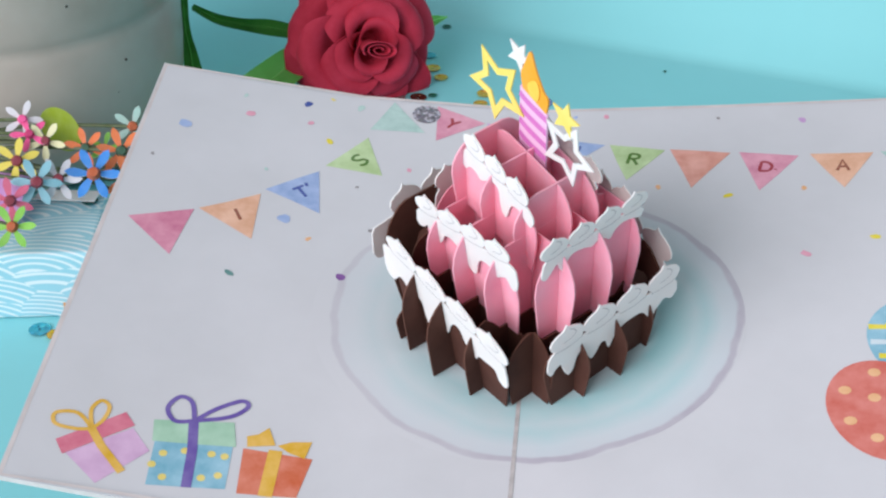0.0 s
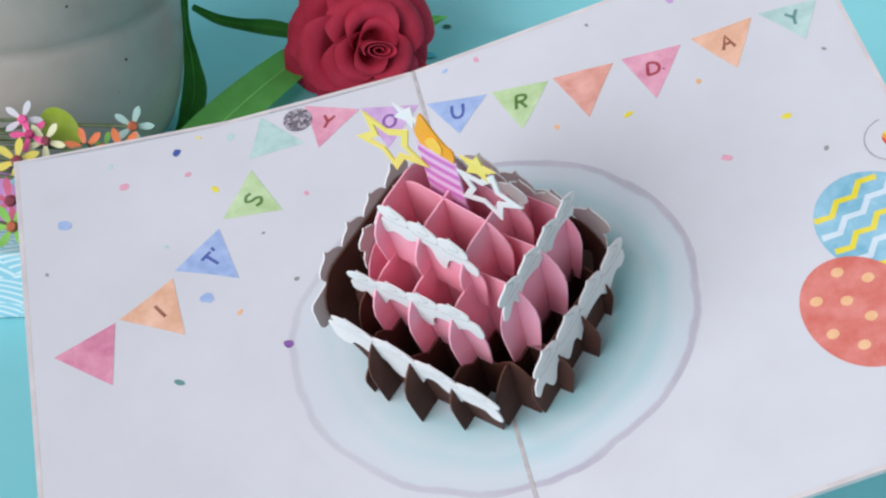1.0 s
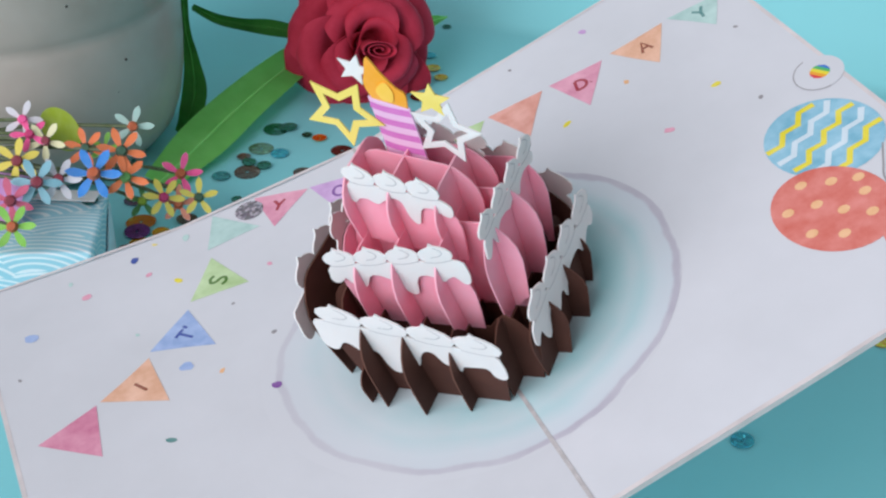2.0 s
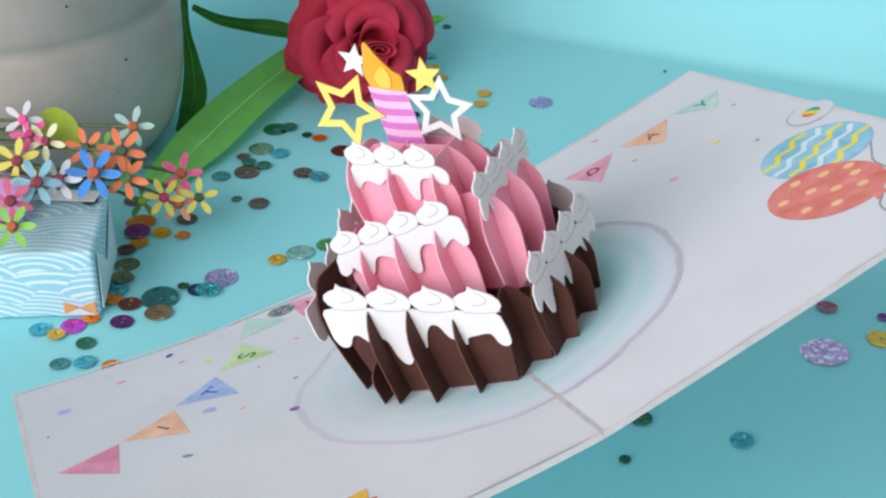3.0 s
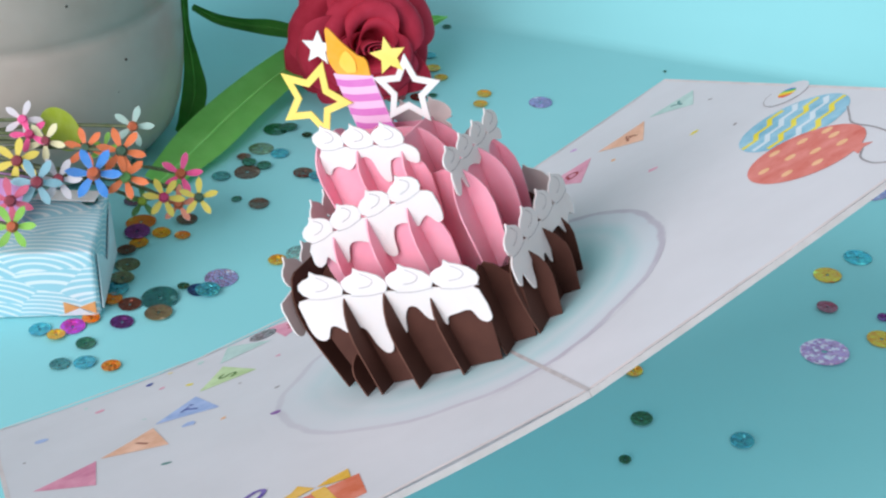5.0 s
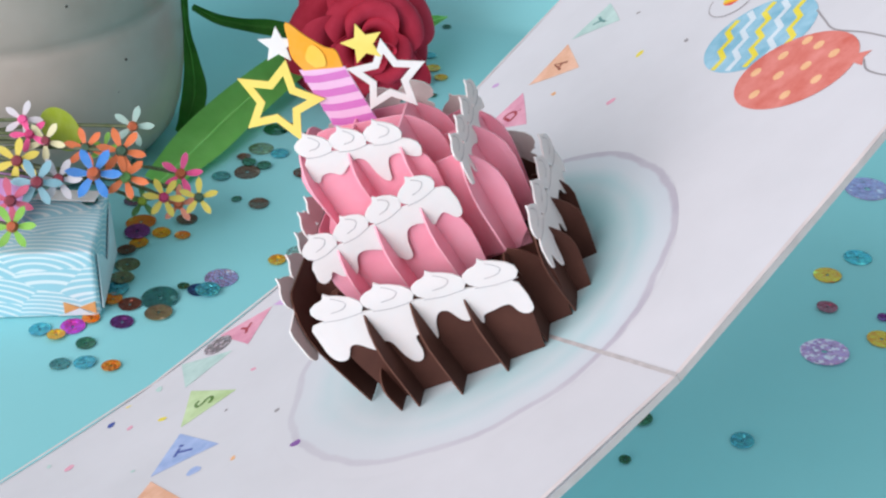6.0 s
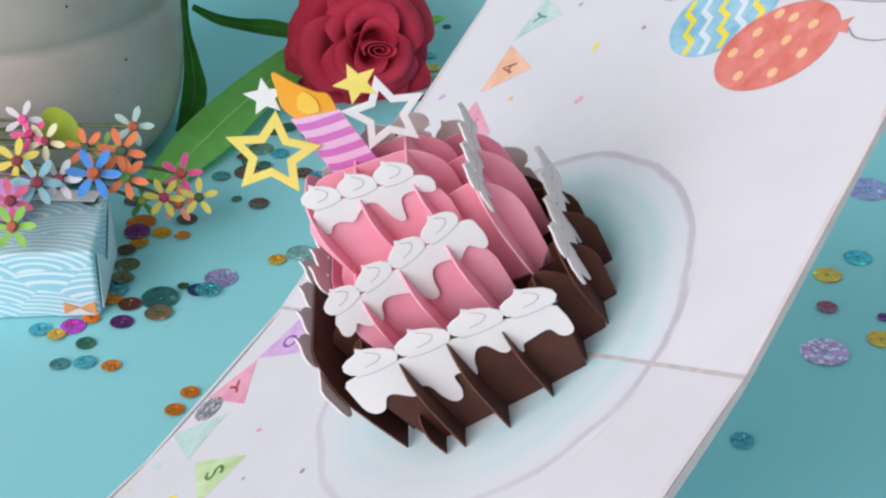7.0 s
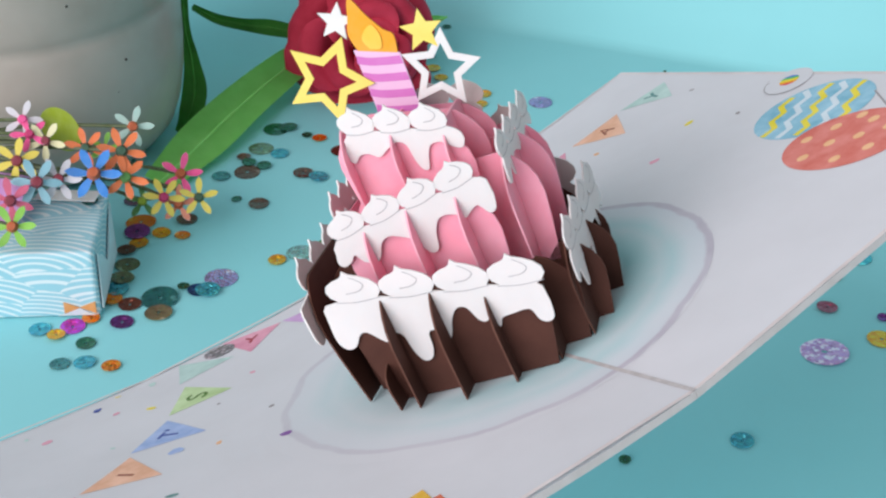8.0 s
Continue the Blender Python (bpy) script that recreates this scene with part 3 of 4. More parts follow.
def cake(card):
    """A round three-tier cake of slotted strips in two crossing directions."""
    tilt = -0.17
    for o, lo, hi in ((-16, -28, 24.7), (-7.4, -33, 29.5), (4.8, -34, 30.7), (17.3, -30, 27.6)):
        slat(card, "chocolate_slat", 0, o, lo, hi, 0.6, 26.5, 1.8, CHOC, True, 0.0, tilt, 6.0)
    for o, lo, hi in ((-14.4, -31.7, 28), (-2.8, -32.6, 30), (8.8, -29.5, 29), (18.5, -23, 24)):
        slat(card, "chocolate_slat", 1, o, lo, hi, 0.6, 26.5, 1.8, CHOC, True, 0.0, tilt, 6.0)
    slat(card, "chocolate_slat", 1, -21, -23.5, 21, 0.6, 25.5, 0.6, CHOC, True, -0.1, tilt)
    slat(card, "chocolate_slat", 1, -19.2, -31.0, -10, 0.6, 10, 0.8, CHOC, True, -0.1, tilt)
    for d, o, lo, hi, lean in ((0, -24.5, -22, 18, -0.14), (0, 25, -20, 20, 0.1), (1, 25.6, -15.6, 20, 0.0), (1, -29.5, -22, 20, -0.15)):
        slat(card, "chocolate_slat", d, o, lo, hi, 0.6, 28.5, 3.0, CHOC, True, lean, tilt)
    icing(card, 0, -24.7, (-19.4, -7.0, 5.4, 17.6), 12.3, 25.7, DRIP_LOW, -1, 1.0, -0.13, tilt)
    icing(card, 0, 25, (-15, -4, 7, 18), 11.0, 27.2, DRIP_LOW, 1, 1.0, 0.1, tilt, 0.8)
    icing(card, 1, 26.6, (-12.4, -0.9, 10.6, 22.1), 11.5, 27.0, DRIP_SIDE, 1, 0.96, 0.0, tilt)
    icing(card, 1, -29.5, (-15.8, -5.2, 5.2, 15.8), 10.5, 25.0, DRIP_LOW, -1, 1.0, -0.15, tilt, 0.8)
    for o, lo, hi, top, lean in ((-14, -20, 13, 43, -0.12), (-7.4, -20, 22.4, 46.5, 0), (4.6, -21, 23.4, 47, 0), (15.5, -17, 20.6, 46, 0.05)):
        slat(card, "pink_slat", 0, o, lo, hi, 18, top, 2.0, PINK, lean=lean)
    for o, lo, hi, top, lean in ((-20.5, -14, 15, 43, -0.04), (-15, -22.0, 15, 44, 0), (-3.6, -22.4, 19, 46, 0), (8.2, -21.8, 20, 46, 0), (17.6, -13.5, 17, 47, 0.02)):
        slat(card, "pink_slat", 1, o, lo, hi, 18, top, 2.0, PINK, lean=lean)
    icing(card, 0, -14, (-18.3, -9.0, 0.4, 9.8), 9.5, 44.2, DRIP_MID, -1, 0.84, -0.13, 0.13)
    icing(card, 0, 15.5, (-11, -2.6, 5.8, 14.2), 8.4, 43.6, DRIP_MID, 1, 0.86, 0.05, 0.0, 0.7)
    icing(card, 1, 18.4, (-10.6, -1.4, 7.8, 17.0), 9.2, 47.0, DRIP_SIDE_MID, 1, 0.76, 0.01)
    icing(card, 1, -20.5, (-10.4, -3.1, 4.2, 11.5), 7.6, 43.0, DRIP_SIDE_MID, -1, 0.9, -0.04)
    for o, lo, hi, top in ((-9.0, -16.6, 11, 58.5), (0.6, -16, 12.5, 59.5), (9.5, -13, 13, 58)):
        slat(card, "upper_pink_slat", 0, o, lo, hi, 38, top, 1.6, PINK, lean=-0.02 if o < -5 else 0, slope=-0.24)
    for o, lo, hi in ((-15.2, -12.8, 8), (-3.7, -13, 12), (8.1, -12, 13)):
        slat(card, "upper_pink_slat", 1, o, lo, hi, 38, 59.5, 2.0, PINK, slope=-0.24)
    icing(card, 0, -9.0, (-10.4, -2.2, 6.0), 8.3, 58.6, DRIP_TOP, -1, 0.84, -0.02, -0.24)
    icing(card, 0, 9.8, (-6.5, 1.6, 9.8), 8.2, 57.0, DRIP_TOP, 1, 0.84, 0.0, -0.2, 0.7)
    # candle and stars stand in one slat
    put = lattice(0, 3.4, 0.0, -0.3)
    ob = part("candle", sheet([(-9.6, 50), (0.6, 50), (1.0, 73.4), (-9.3, 74.2)], put, 0.5), CANDLE, card, "striped lilac paper candle")
    for k in range(6):
        z = 51.0 + 4.1 * k
        for sd in (-0.32, 0.32):
            bm = bmesh.new()
            ribbon(bm, smooth_path([(-9.4, z + 0.3), (-6.7, z - 0.2), (-2.9, z - 0.1), (0.8, z + 0.2)], 4), 2.0, lambda s, zz: put(s, zz, sd))
            part("candle_stripe", bm, STRIPE, ob)
    fl = smooth_path([(-8.3, 74), (-9.1, 78), (-7.7, 82.2), (-5.8, 87.0), (-3.4, 82.8), (-0.8, 79.2), (1.1, 77.8), (0.5, 73.4)], 4)
    ob = part("flame", sheet([tuple(p) for p in fl], put, 0.55), FLAME, card, "orange paper flame with amber heart")
    fi = smooth_path([(-5.3, 74.4), (-6.3, 76.8), (-4.7, 79.4), (-2.8, 80.4), (-1.8, 78), (-2.3, 75.4), (-3.1, 74.4)], 4)
    for sd in (-0.5, 0.5):
        part("flame_heart", sheet([tuple(p) for p in fi], lambda s, z, d: put(s, z, sd + d), 0.15), FLAME_IN, ob)
    flat = lattice(0, 2.7)
    hollow_star(card, -17.7, 72.4, 11.2, 40, STAR_YELLOW, "hollow yellow paper star", flat)
    hollow_star(card, 9.0, 66.6, 9.8, 20, ICING, "hollow white paper star", flat)
    part("small_star", sheet(star_points(8.0, 76.4, 5.2, 0.45, 10), flat, 0.45), STAR_YELLOW, card, "small solid yellow paper star")
    part("small_star", sheet(star_points(-11.0, 84.4, 4.8, 0.45, 26), lambda s, z, d: flat(s, z, d + 1.6), 0.45), ICING, card, "small solid white paper star")


def build_card():
    card = empty("popup_card", "open white pop-up birthday card with chocolate and pink paper cake", "pop-up card")
    lp, rp = build_page(card, -1), build_page(card, 1)
    bm = bmesh.new()
    # flat strip over the fold, with the crease's shade in its colour
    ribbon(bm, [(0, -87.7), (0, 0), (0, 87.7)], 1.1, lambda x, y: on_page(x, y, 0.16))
    part("crease_shade", bm, FOLD_SHADE, card)
    for pg, sd in ((lp, -1), (rp, 1)):
        stroked("page_border", [[(sd * 0.6, -87.2), (sd * 60, -87.2), (sd * 125.8, -87.2), (sd * 125.9, 0), (sd * 125.8, 87.2), (sd * 60, 87.2), (sd * 0.6, 87.2)]], 1.3, BORDER, pg, 0.1)
    plate(lp, -1)
    plate(rp, 1)
    pennant(lp, (-119.5, 12.6), (-101.8, 20.6), (-104.4, -0.2), W_PINK)
    pennant(lp, (-100.6, 21.4), (-84, 32.2), (-82.9, 11.7), W_ORANGE, "I", INK_BROWN)
    pennant(lp, (-83.1, 34.6), (-68.5, 46.5), (-65.2, 27), W_BLUE, "T'", INK_BLUE)
    pennant(lp, (-66.9, 49.6), (-55.8, 66), (-48.9, 48), W_GREEN, "S", INK_GREEN)
    pennant(lp, (-55.8, 70.3), (-49.8, 86.1), (-38.1, 71.4), W_TEAL)
    pennant(lp, (-35.5, 86.1), (-19.1, 78.8), (-34.2, 68), W_ROSE, "Y", INK_RED)
    pennant(lp, (-18.5, 79.1), (-0.9, 73.7), (-13.5, 60.5), W_VIOLET, "O", INK_VIOLET)
    pennant(rp, (1.4, 73), (20, 68.4), (8.4, 57.5), W_BLUE, "U", INK_BLUE)
    pennant(rp, (21.5, 68.4), (38.8, 65), (26.9, 50.7), W_GREEN, "R", INK_GREEN)
    pennant(rp, (40.3, 65.4), (58.9, 62.8), (46.6, 46.3), W_CORAL)
    pennant(rp, (61.5, 63), (79.4, 60.3), (66.8, 44.2), W_ROSE, "D", INK_RED)
    pennant(rp, (82.7, 61), (101.6, 60.6), (91.7, 44.4), W_ORANGE, "A", INK_BROWN)
    pennant(rp, (103.6, 61), (120.7, 58.2), (112.8, 45.6), W_TEAL, "Y", INK_TEAL)
    printed("glitter_dot", arc(-38.7, 81.1, 4.6, 4.6, 0, 345, 20), SILVER, lp, 0.5, "round silver glitter sticker")
    left = ((-113.3, 59.4, 2.2, W_BLUE), (-94.6, 70, 1.6, W_ROSE), (-77.4, 79.3, 1.7, INK_BLUE), (-97.7, 78.9, 1.2, W_TEAL), (-75, 69.8, 1.2, W_ROSE), (-69.8, 83.5, 1.1, W_YELLOW),
            (-60.2, 80.8, 1.7, W_TEAL), (-67.6, 61.7, 1.7, P_YELLOW), (-40.9, 52, 1.2, W_ROSE), (-119.4, 42, 0.8, LINE), (-84.6, 44, 0.9, W_TEAL), (-55.8, 41.2, 0.7, LINE))
    more = ((-75.1, 22.6, 2.2, W_BLUE), (-66.6, 15.2, 1.2, P_DOT), (-54.8, 0.7, 1.7, INK_VIOLET), (-48.8, 21.9, 1.0, LINE), (-86.3, -3.8, 1.7, INK_TEAL))
    right = ((9.7, 83.2, 1.3, W_BLUE), (20, 83.2, 1.4, W_ROSE), (55.6, 80.8, 0.8, LINE), (36.7, 47, 1.1, P_DOT), (57.5, 42.3, 1.7, P_YELLOW), (79.9, 44.9, 1.1, P_DOT), (78.6, 15.4, 1.9, W_ROSE),
             (98.4, 21.9, 1.7, P_YELLOW), (104.5, 6.9, 1.0, LINE), (116.1, 39.9, 0.9, LINE), (81.7, 78.2, 1.6, W_VIOLET))
    for page, rows in ((lp, left + more), (rp, right)):
        for x, y, r, wash in rows:
            blob(page, x, y, r, wash)
    gifts(lp)
    balloons(rp)
    cake(card)
    return card


SILVER = glitter("silver_glitter", 150, 140, 150, 1100, 0.7, 0.3, 0.7)
CARD = build_card()


# ---- vase ----
def build_vase():
    m = mottled("glazed_ceramic", (0.37, 0.328, 0.282), (0.50, 0.457, 0.407), 16.0, 0.32, 0.04, 300, sheen=0.5)
    r0 = 0.0755
    prof = [(0.05, 0.0), (0.058, 0.0008), (0.064, 0.004), (0.069, 0.010), (0.0725, 0.02), (0.0745, 0.032), (r0, 0.045), (r0 + 0.0002, 0.066), (r0 - 0.0006, 0.0695), (r0 - 0.0014, 0.072), (r0 - 0.0006, 0.0745),
            (r0 + 0.0004, 0.078), (r0 + 0.0006, 0.09), (r0, 0.14), (r0 - 0.002, 0.19), (r0 - 0.004, 0.193), (r0 - 0.0065, 0.19), (r0 - 0.007, 0.14), (r0 - 0.008, 0.03), (0.04, 0.012)]
    vase = empty("vase", "off-white glazed ceramic pot with a shallow groove", "vase")
    vase.location = (-0.193, 0.638, 0)
    part("body", lathe(prof, 96), m, vase, smooth=True)
    speck = paint("dark_speck", 60, 55, 50, 0.1)
    for a, z, r in ((-56, 0.090, 0.0008), (-37.6, 0.059, 0.0007), (-42, 0.046, 0.0003)):
        bm = bmesh.new()
        bmesh.ops.create_icosphere(bm, subdivisions=1, radius=r)
        ca, sa = math.cos(radians(a)), math.sin(radians(a))
        bmesh.ops.transform(bm, matrix=Matrix.Translation((ca * (r0 + 0.0003), sa * (r0 + 0.0003), z)), verts=bm.verts)
        part("glaze_speck", bm, speck, vase)


# ---- paper rose with its leaves ----
def petal_bm(open_deg, length, curl, curl_deg, width, foot, bend, skew):
    """A broad paper petal: it leaves the foot at an angle to the axis, then its lip rolls outwards; lengths in mm."""
    nu, nv = 14, 18
    th, grid = radians(open_deg), []
    straight = length - curl * radians(curl_deg)
    for j in range(nv + 1):
        v = j / nv
        wide = 0.5 + 0.5 * math.sin(min(v / 0.6, 1) * math.pi / 2) if v < 0.6 else max(0.0, 1 - ((v - 0.6) / 0.402) ** 2.8) ** 0.45
        row = []
        for i in range(nu + 1):
            u = 2 * i / nu - 1
            lip = curl * (1 + 0.25 * u * skew)
            d = v * length * (1 - 0.06 * u * u + 0.05 * skew * u)
            rho, z, a = foot, -9.0, th
            go = min(d, straight)
            rho, z = rho + go * math.sin(th), z + go * math.cos(th)
            if d > straight:
                t = (d - straight) / lip
                rho += lip * (math.cos(th) - math.cos(th + t))
                z += lip * (math.sin(th + t) - math.sin(th))
            bulge = 2.6 * math.sin(math.pi * min(1, v * 1.05)) * (1 - u * u)
            rho, z = rho + bulge * math.cos(th), z - bulge * math.sin(th) * 0.6
            half = u * width * wide
            r = max(rho, bend)
            row.append(Vector((rho - r + r * math.cos(half / r), r * math.sin(half / r), z + 0.9 * skew * u * u * v)) * MM)
        grid.append(row)
    return shell(grid, 0.0004)


def build_rose():
    red = mottled("crimson_paper", lin(180, 36, 60), lin(206, 58, 84), 60.0, 0.75, 0.15, 1500)
    rose = empty("paper_rose", "crimson paper rose with layered curled petals", "paper flower")
    rose.matrix_world = pose(-0.0350, 0.676, 0.0272, 74, 12, 16) @ Matrix.Scale(1.1, 4)
    coil, n = [], 110
    for i in range(n + 1):
        a = i / n * math.pi * 2 * 2.6
        r = 0.0008 + 0.0056 * (i / n) ** 0.9
        x, y = 1.15 * r * math.cos(a), 0.55 * r * math.sin(a)
        coil.append([Vector((x * 0.6, y * 0.6, -0.006)), Vector((x, y, 0.0158 + 0.0014 * i / n)), Vector((x * 1.12, y * 1.12, 0.0168 + 0.0016 * i / n))])
    bm = shell(coil, 0.0004)
    part("rolled_heart", bm, red, rose, smooth=True)
    part("flower_base", lathe([(0.002, -0.026), (0.010, -0.024), (0.014, -0.016), (0.010, -0.008), (0.004, -0.004), (0.0005, -0.004)], 24), red, rose, smooth=True)
    rings = ((2, 10, 24, 3.5, 150, 10.5, 3.0, 6.0, 1.2), (3, 19, 29, 6.0, 165, 13.5, 3.5, 8.0, -0.35), (4, 35, 32, 7.5, 155, 14.5, 4.0, 8.5, 0.75), (4, 56, 34, 8.5, 140, 17.0, 4.5, 9.5, 0.15), (5, 80, 36, 8.5, 115, 16.0, 4.0, 10.0, 0.55), (5, 102, 34, 7.5, 75, 15.5, 3.0, 11.0, 1.15))
    for n, ang, length, curl, turn_over, w, foot, bend, ph in rings:
        for k in range(n):
            bm = petal_bm(ang + random.uniform(-4, 4), length * random.uniform(0.94, 1.05), curl * random.uniform(0.85, 1.15), turn_over * random.uniform(0.9, 1.1), w * random.uniform(0.92, 1.08), foot, bend, random.uniform(-0.8, 0.8))
            turn = 2 * math.pi * k / n + ph + random.uniform(-0.14, 0.14)
            bmesh.ops.transform(bm, matrix=Matrix.Rotation(turn, 4, "Z"), verts=bm.verts)
            part("petal", bm, red, rose, smooth=True)


def strap(name, pts, widths, mat, label, lean=0.0, crease=0.25, facing=None):
    """A leaf of folded paper along a path; widths in metres."""
    bm = bmesh.new()
    path = smooth_path(pts, 6)
    ws = [w[0] for w in smooth_path([(w,) * 2 for w in widths], 6)]
    rows = []
    for i, p in enumerate(path):
        d = (path[min(i + 1, len(path) - 1)] - path[max(i - 1, 0)]).normalized()
        side = d.cross(Vector(facing or (math.sin(lean), 0, math.cos(lean)))).normalized()
        up = side.cross(d)
        w = max(ws[i], 0.0004)
        rows.append([bm.verts.new(p + side * w * k / 2 + up * (abs(k) * w * crease / 2)) for k in (-1, -0.5, 0, 0.5, 1)])
    for a, b in zip(rows, rows[1:]):
        for k in range(4):
            bm.faces.new((a[k], a[k + 1], b[k + 1], b[k]))
    bmesh.ops.solidify(bm, geom=bm.faces[:], thickness=0.0004)
    leaf = empty(name, label, "paper leaf", "paper leaves")
    part("blade", bm, mat, leaf, smooth=True)
    bm = bmesh.new()
    tube(bm, path, 0.0005, 6)
    part("midrib", bm, mat, leaf, smooth=True)
    return leaf


def build_leaves():
    green = mottled("green_paper", lin(142, 224, 118), lin(164, 238, 138), 50.0, 0.7, 0.25, 900)
    dark = mottled("dark_green_paper", lin(52, 124, 48), lin(82, 154, 66), 50.0, 0.7, 0.25, 900)
    strap("paper_leaf", [(-0.060, 0.712, 0.012), (-0.074, 0.69, 0.011), (-0.093, 0.65, 0.010), (-0.109, 0.615, 0.007), (-0.124, 0.585, 0.003)], (0.016, 0.020, 0.0225, 0.023, 0.014), green, "long green paper leaf lying on the turquoise sheet", 0.3, 0.08)
    strap("paper_leaf", [(-0.1235, 0.638, 0.0006), (-0.1185, 0.642, 0.006), (-0.1155, 0.648, 0.017), (-0.1165, 0.653, 0.031), (-0.1190, 0.658, 0.050), (-0.1175, 0.665, 0.10)], (0.003, 0.010, 0.0115, 0.007, 0.0045, 0.006), dark, "upright green paper leaf beside the pot", 0.0, 0.15, (0.25, -1, 0.2))
    strap("paper_leaf", [(-0.1203, 0.69, 0.0409), (-0.1094, 0.695, 0.0323), (-0.098, 0.7, 0.0272), (-0.0842, 0.7, 0.0254), (-0.0659, 0.695, 0.024)], (0.003, 0.005, 0.006, 0.008, 0.006), dark, "folded green paper leaf on the rose stem", 0.0, 0.35, (0, -1, 0.6))
    strap("paper_leaf", [(-0.085, 0.735, 0.03), (-0.075, 0.73, 0.036), (-0.058, 0.715, 0.03)], (0.001, 0.008, 0.004), green, "short green paper leaf behind the rose", 0.3)
    strap("paper_leaf", [(0.002, 0.735, 0.016), (-0.006, 0.72, 0.02), (-0.016, 0.70, 0.02)], (0.001, 0.008, 0.006), green, "small green paper leaf behind the rose", 0.3)


# ---- gift box and the bunch of wooden daisies ----
def build_box():
    box = empty("gift_box", "small gift box in pale blue wrap with white curved lines", "gift box")
    box.matrix_world = pose(-0.1305, 0.487, 0, 0, 0, 3)
    bm = bmesh.new()
    bmesh.ops.create_cube(bm, size=1)
    bmesh.ops.transform(bm, matrix=Matrix.Translation((-0.05, 0.0225, 0.0147)) @ Matrix.Diagonal((0.1, 0.045, 0.0288, 1)), verts=bm.verts)
    bmesh.ops.bevel(bm, geom=bm.edges[:], offset=0.0018, segments=3, affect="EDGES", profile=0.5)
    part("body", bm, wrapping_material(), box, smooth=False)
    flap = paint("wrap_white", 214, 230, 236, 0.06)
    bm = sheet([(0.002, 0.003), (0.042, 0.003), (0.04, 0.027), (0.022, 0.012), (0.004, 0.026)], lambda s, z, d: Vector((0.0008 + d, s, z)), 0.0005)
    part("end_flap", bm, flap, box, "folded paper flap at the box end")
    tri = paint("wrap_orange", 226, 160, 84, 0.1)
    for a, b in ((-0.0135, -0.0075), (-0.0015, -0.0075)):
        bm = sheet([(a, 0.0075), (b, 0.0050), (a, 0.0022)], lambda s, z, d: Vector((s, -0.0004 + d, z)), 0.0003)
        part("orange_triangle", bm, tri, box)
    bm = sheet([(-0.016, 0.0015), (-0.002, 0.0015), (-0.0075, 0.0048)], lambda s, z, d: Vector((s, -0.0004 + d, z)), 0.0003)
    part("white_triangle", bm, flap, box)


def daisy(x, y, z, size, petals, col, heart, facing, spin, root):
    th = empty("wooden_daisy", "small painted paper daisy, %s petals on a thin wire stem" % col[0], "craft flower", "bunch of craft daisies")
    th.matrix_world = look((x, y, z), facing, spin) @ Matrix.Rotation(math.pi, 4, "X")
    r = size / 2
    mat, hm = PETAL[col[0]], PETAL[heart]
    for k in range(petals):
        a = 2 * math.pi * k / petals
        pts = [(0.12, 0.05), (0.3, 0.10), (0.5, 0.15), (0.68, 0.168), (0.86, 0.125), (1.0, 0.0), (0.86, -0.125), (0.68, -0.168), (0.5, -0.15), (0.3, -0.10), (0.12, -0.05)]
        tilt = random.uniform(-0.1, 0.3)

        def put(s, t, d, a=a, tilt=tilt):
            return Vector((r * (s * math.cos(a) - t * math.sin(a)), r * (s * math.sin(a) + t * math.cos(a)), d + r * tilt * s * s))
        part("petal", sheet(pts, put, 0.0008), [mat, PETAL["white"]], th)
    bm = bmesh.new()
    bmesh.ops.create_cone(bm, cap_ends=True, segments=12, radius1=r * 0.26, radius2=r * 0.17, depth=r * 0.34)
    bmesh.ops.transform(bm, matrix=Matrix.Translation((0, 0, r * 0.17)), verts=bm.verts)
    part("heart", bm, hm, th)
    inv = th.matrix_world.inverted()
    s0 = Vector((x, y, z))
    e = Vector(root)
    mid = s0.lerp(e, 0.5) + Vector((0, 0.004, 0.003))
    bm = bmesh.new()
    tube(bm, [inv @ p for p in smooth_path([s0 + Vector((0, 0.002, -0.001)), mid, e], 5)], 0.0008, 5)
    part("stem", bm, PETAL["stem"], th)


PETAL = {n: paint("daisy_" + n, *c, 0.08, 200, rough=0.6) for n, c in {
    "white": (226, 226, 232), "pink": (248, 84, 156), "cream": (240, 238, 190), "yellow": (246, 228, 96), "blue": (52, 140, 226), "skyblue": (150, 206, 222), "orange": (236, 122, 62),
    "mint": (176, 212, 202), "lime": (140, 208, 78), "salmon": (236, 150, 122), "rose": (226, 104, 138), "green": (78, 140, 62), "darkgreen": (40, 86, 60), "rust": (190, 90, 40), "maroon": (140, 40, 60),
    "magenta": (200, 40, 110), "leaf": (166, 190, 40), "stem": (74, 90, 46)}.items()}


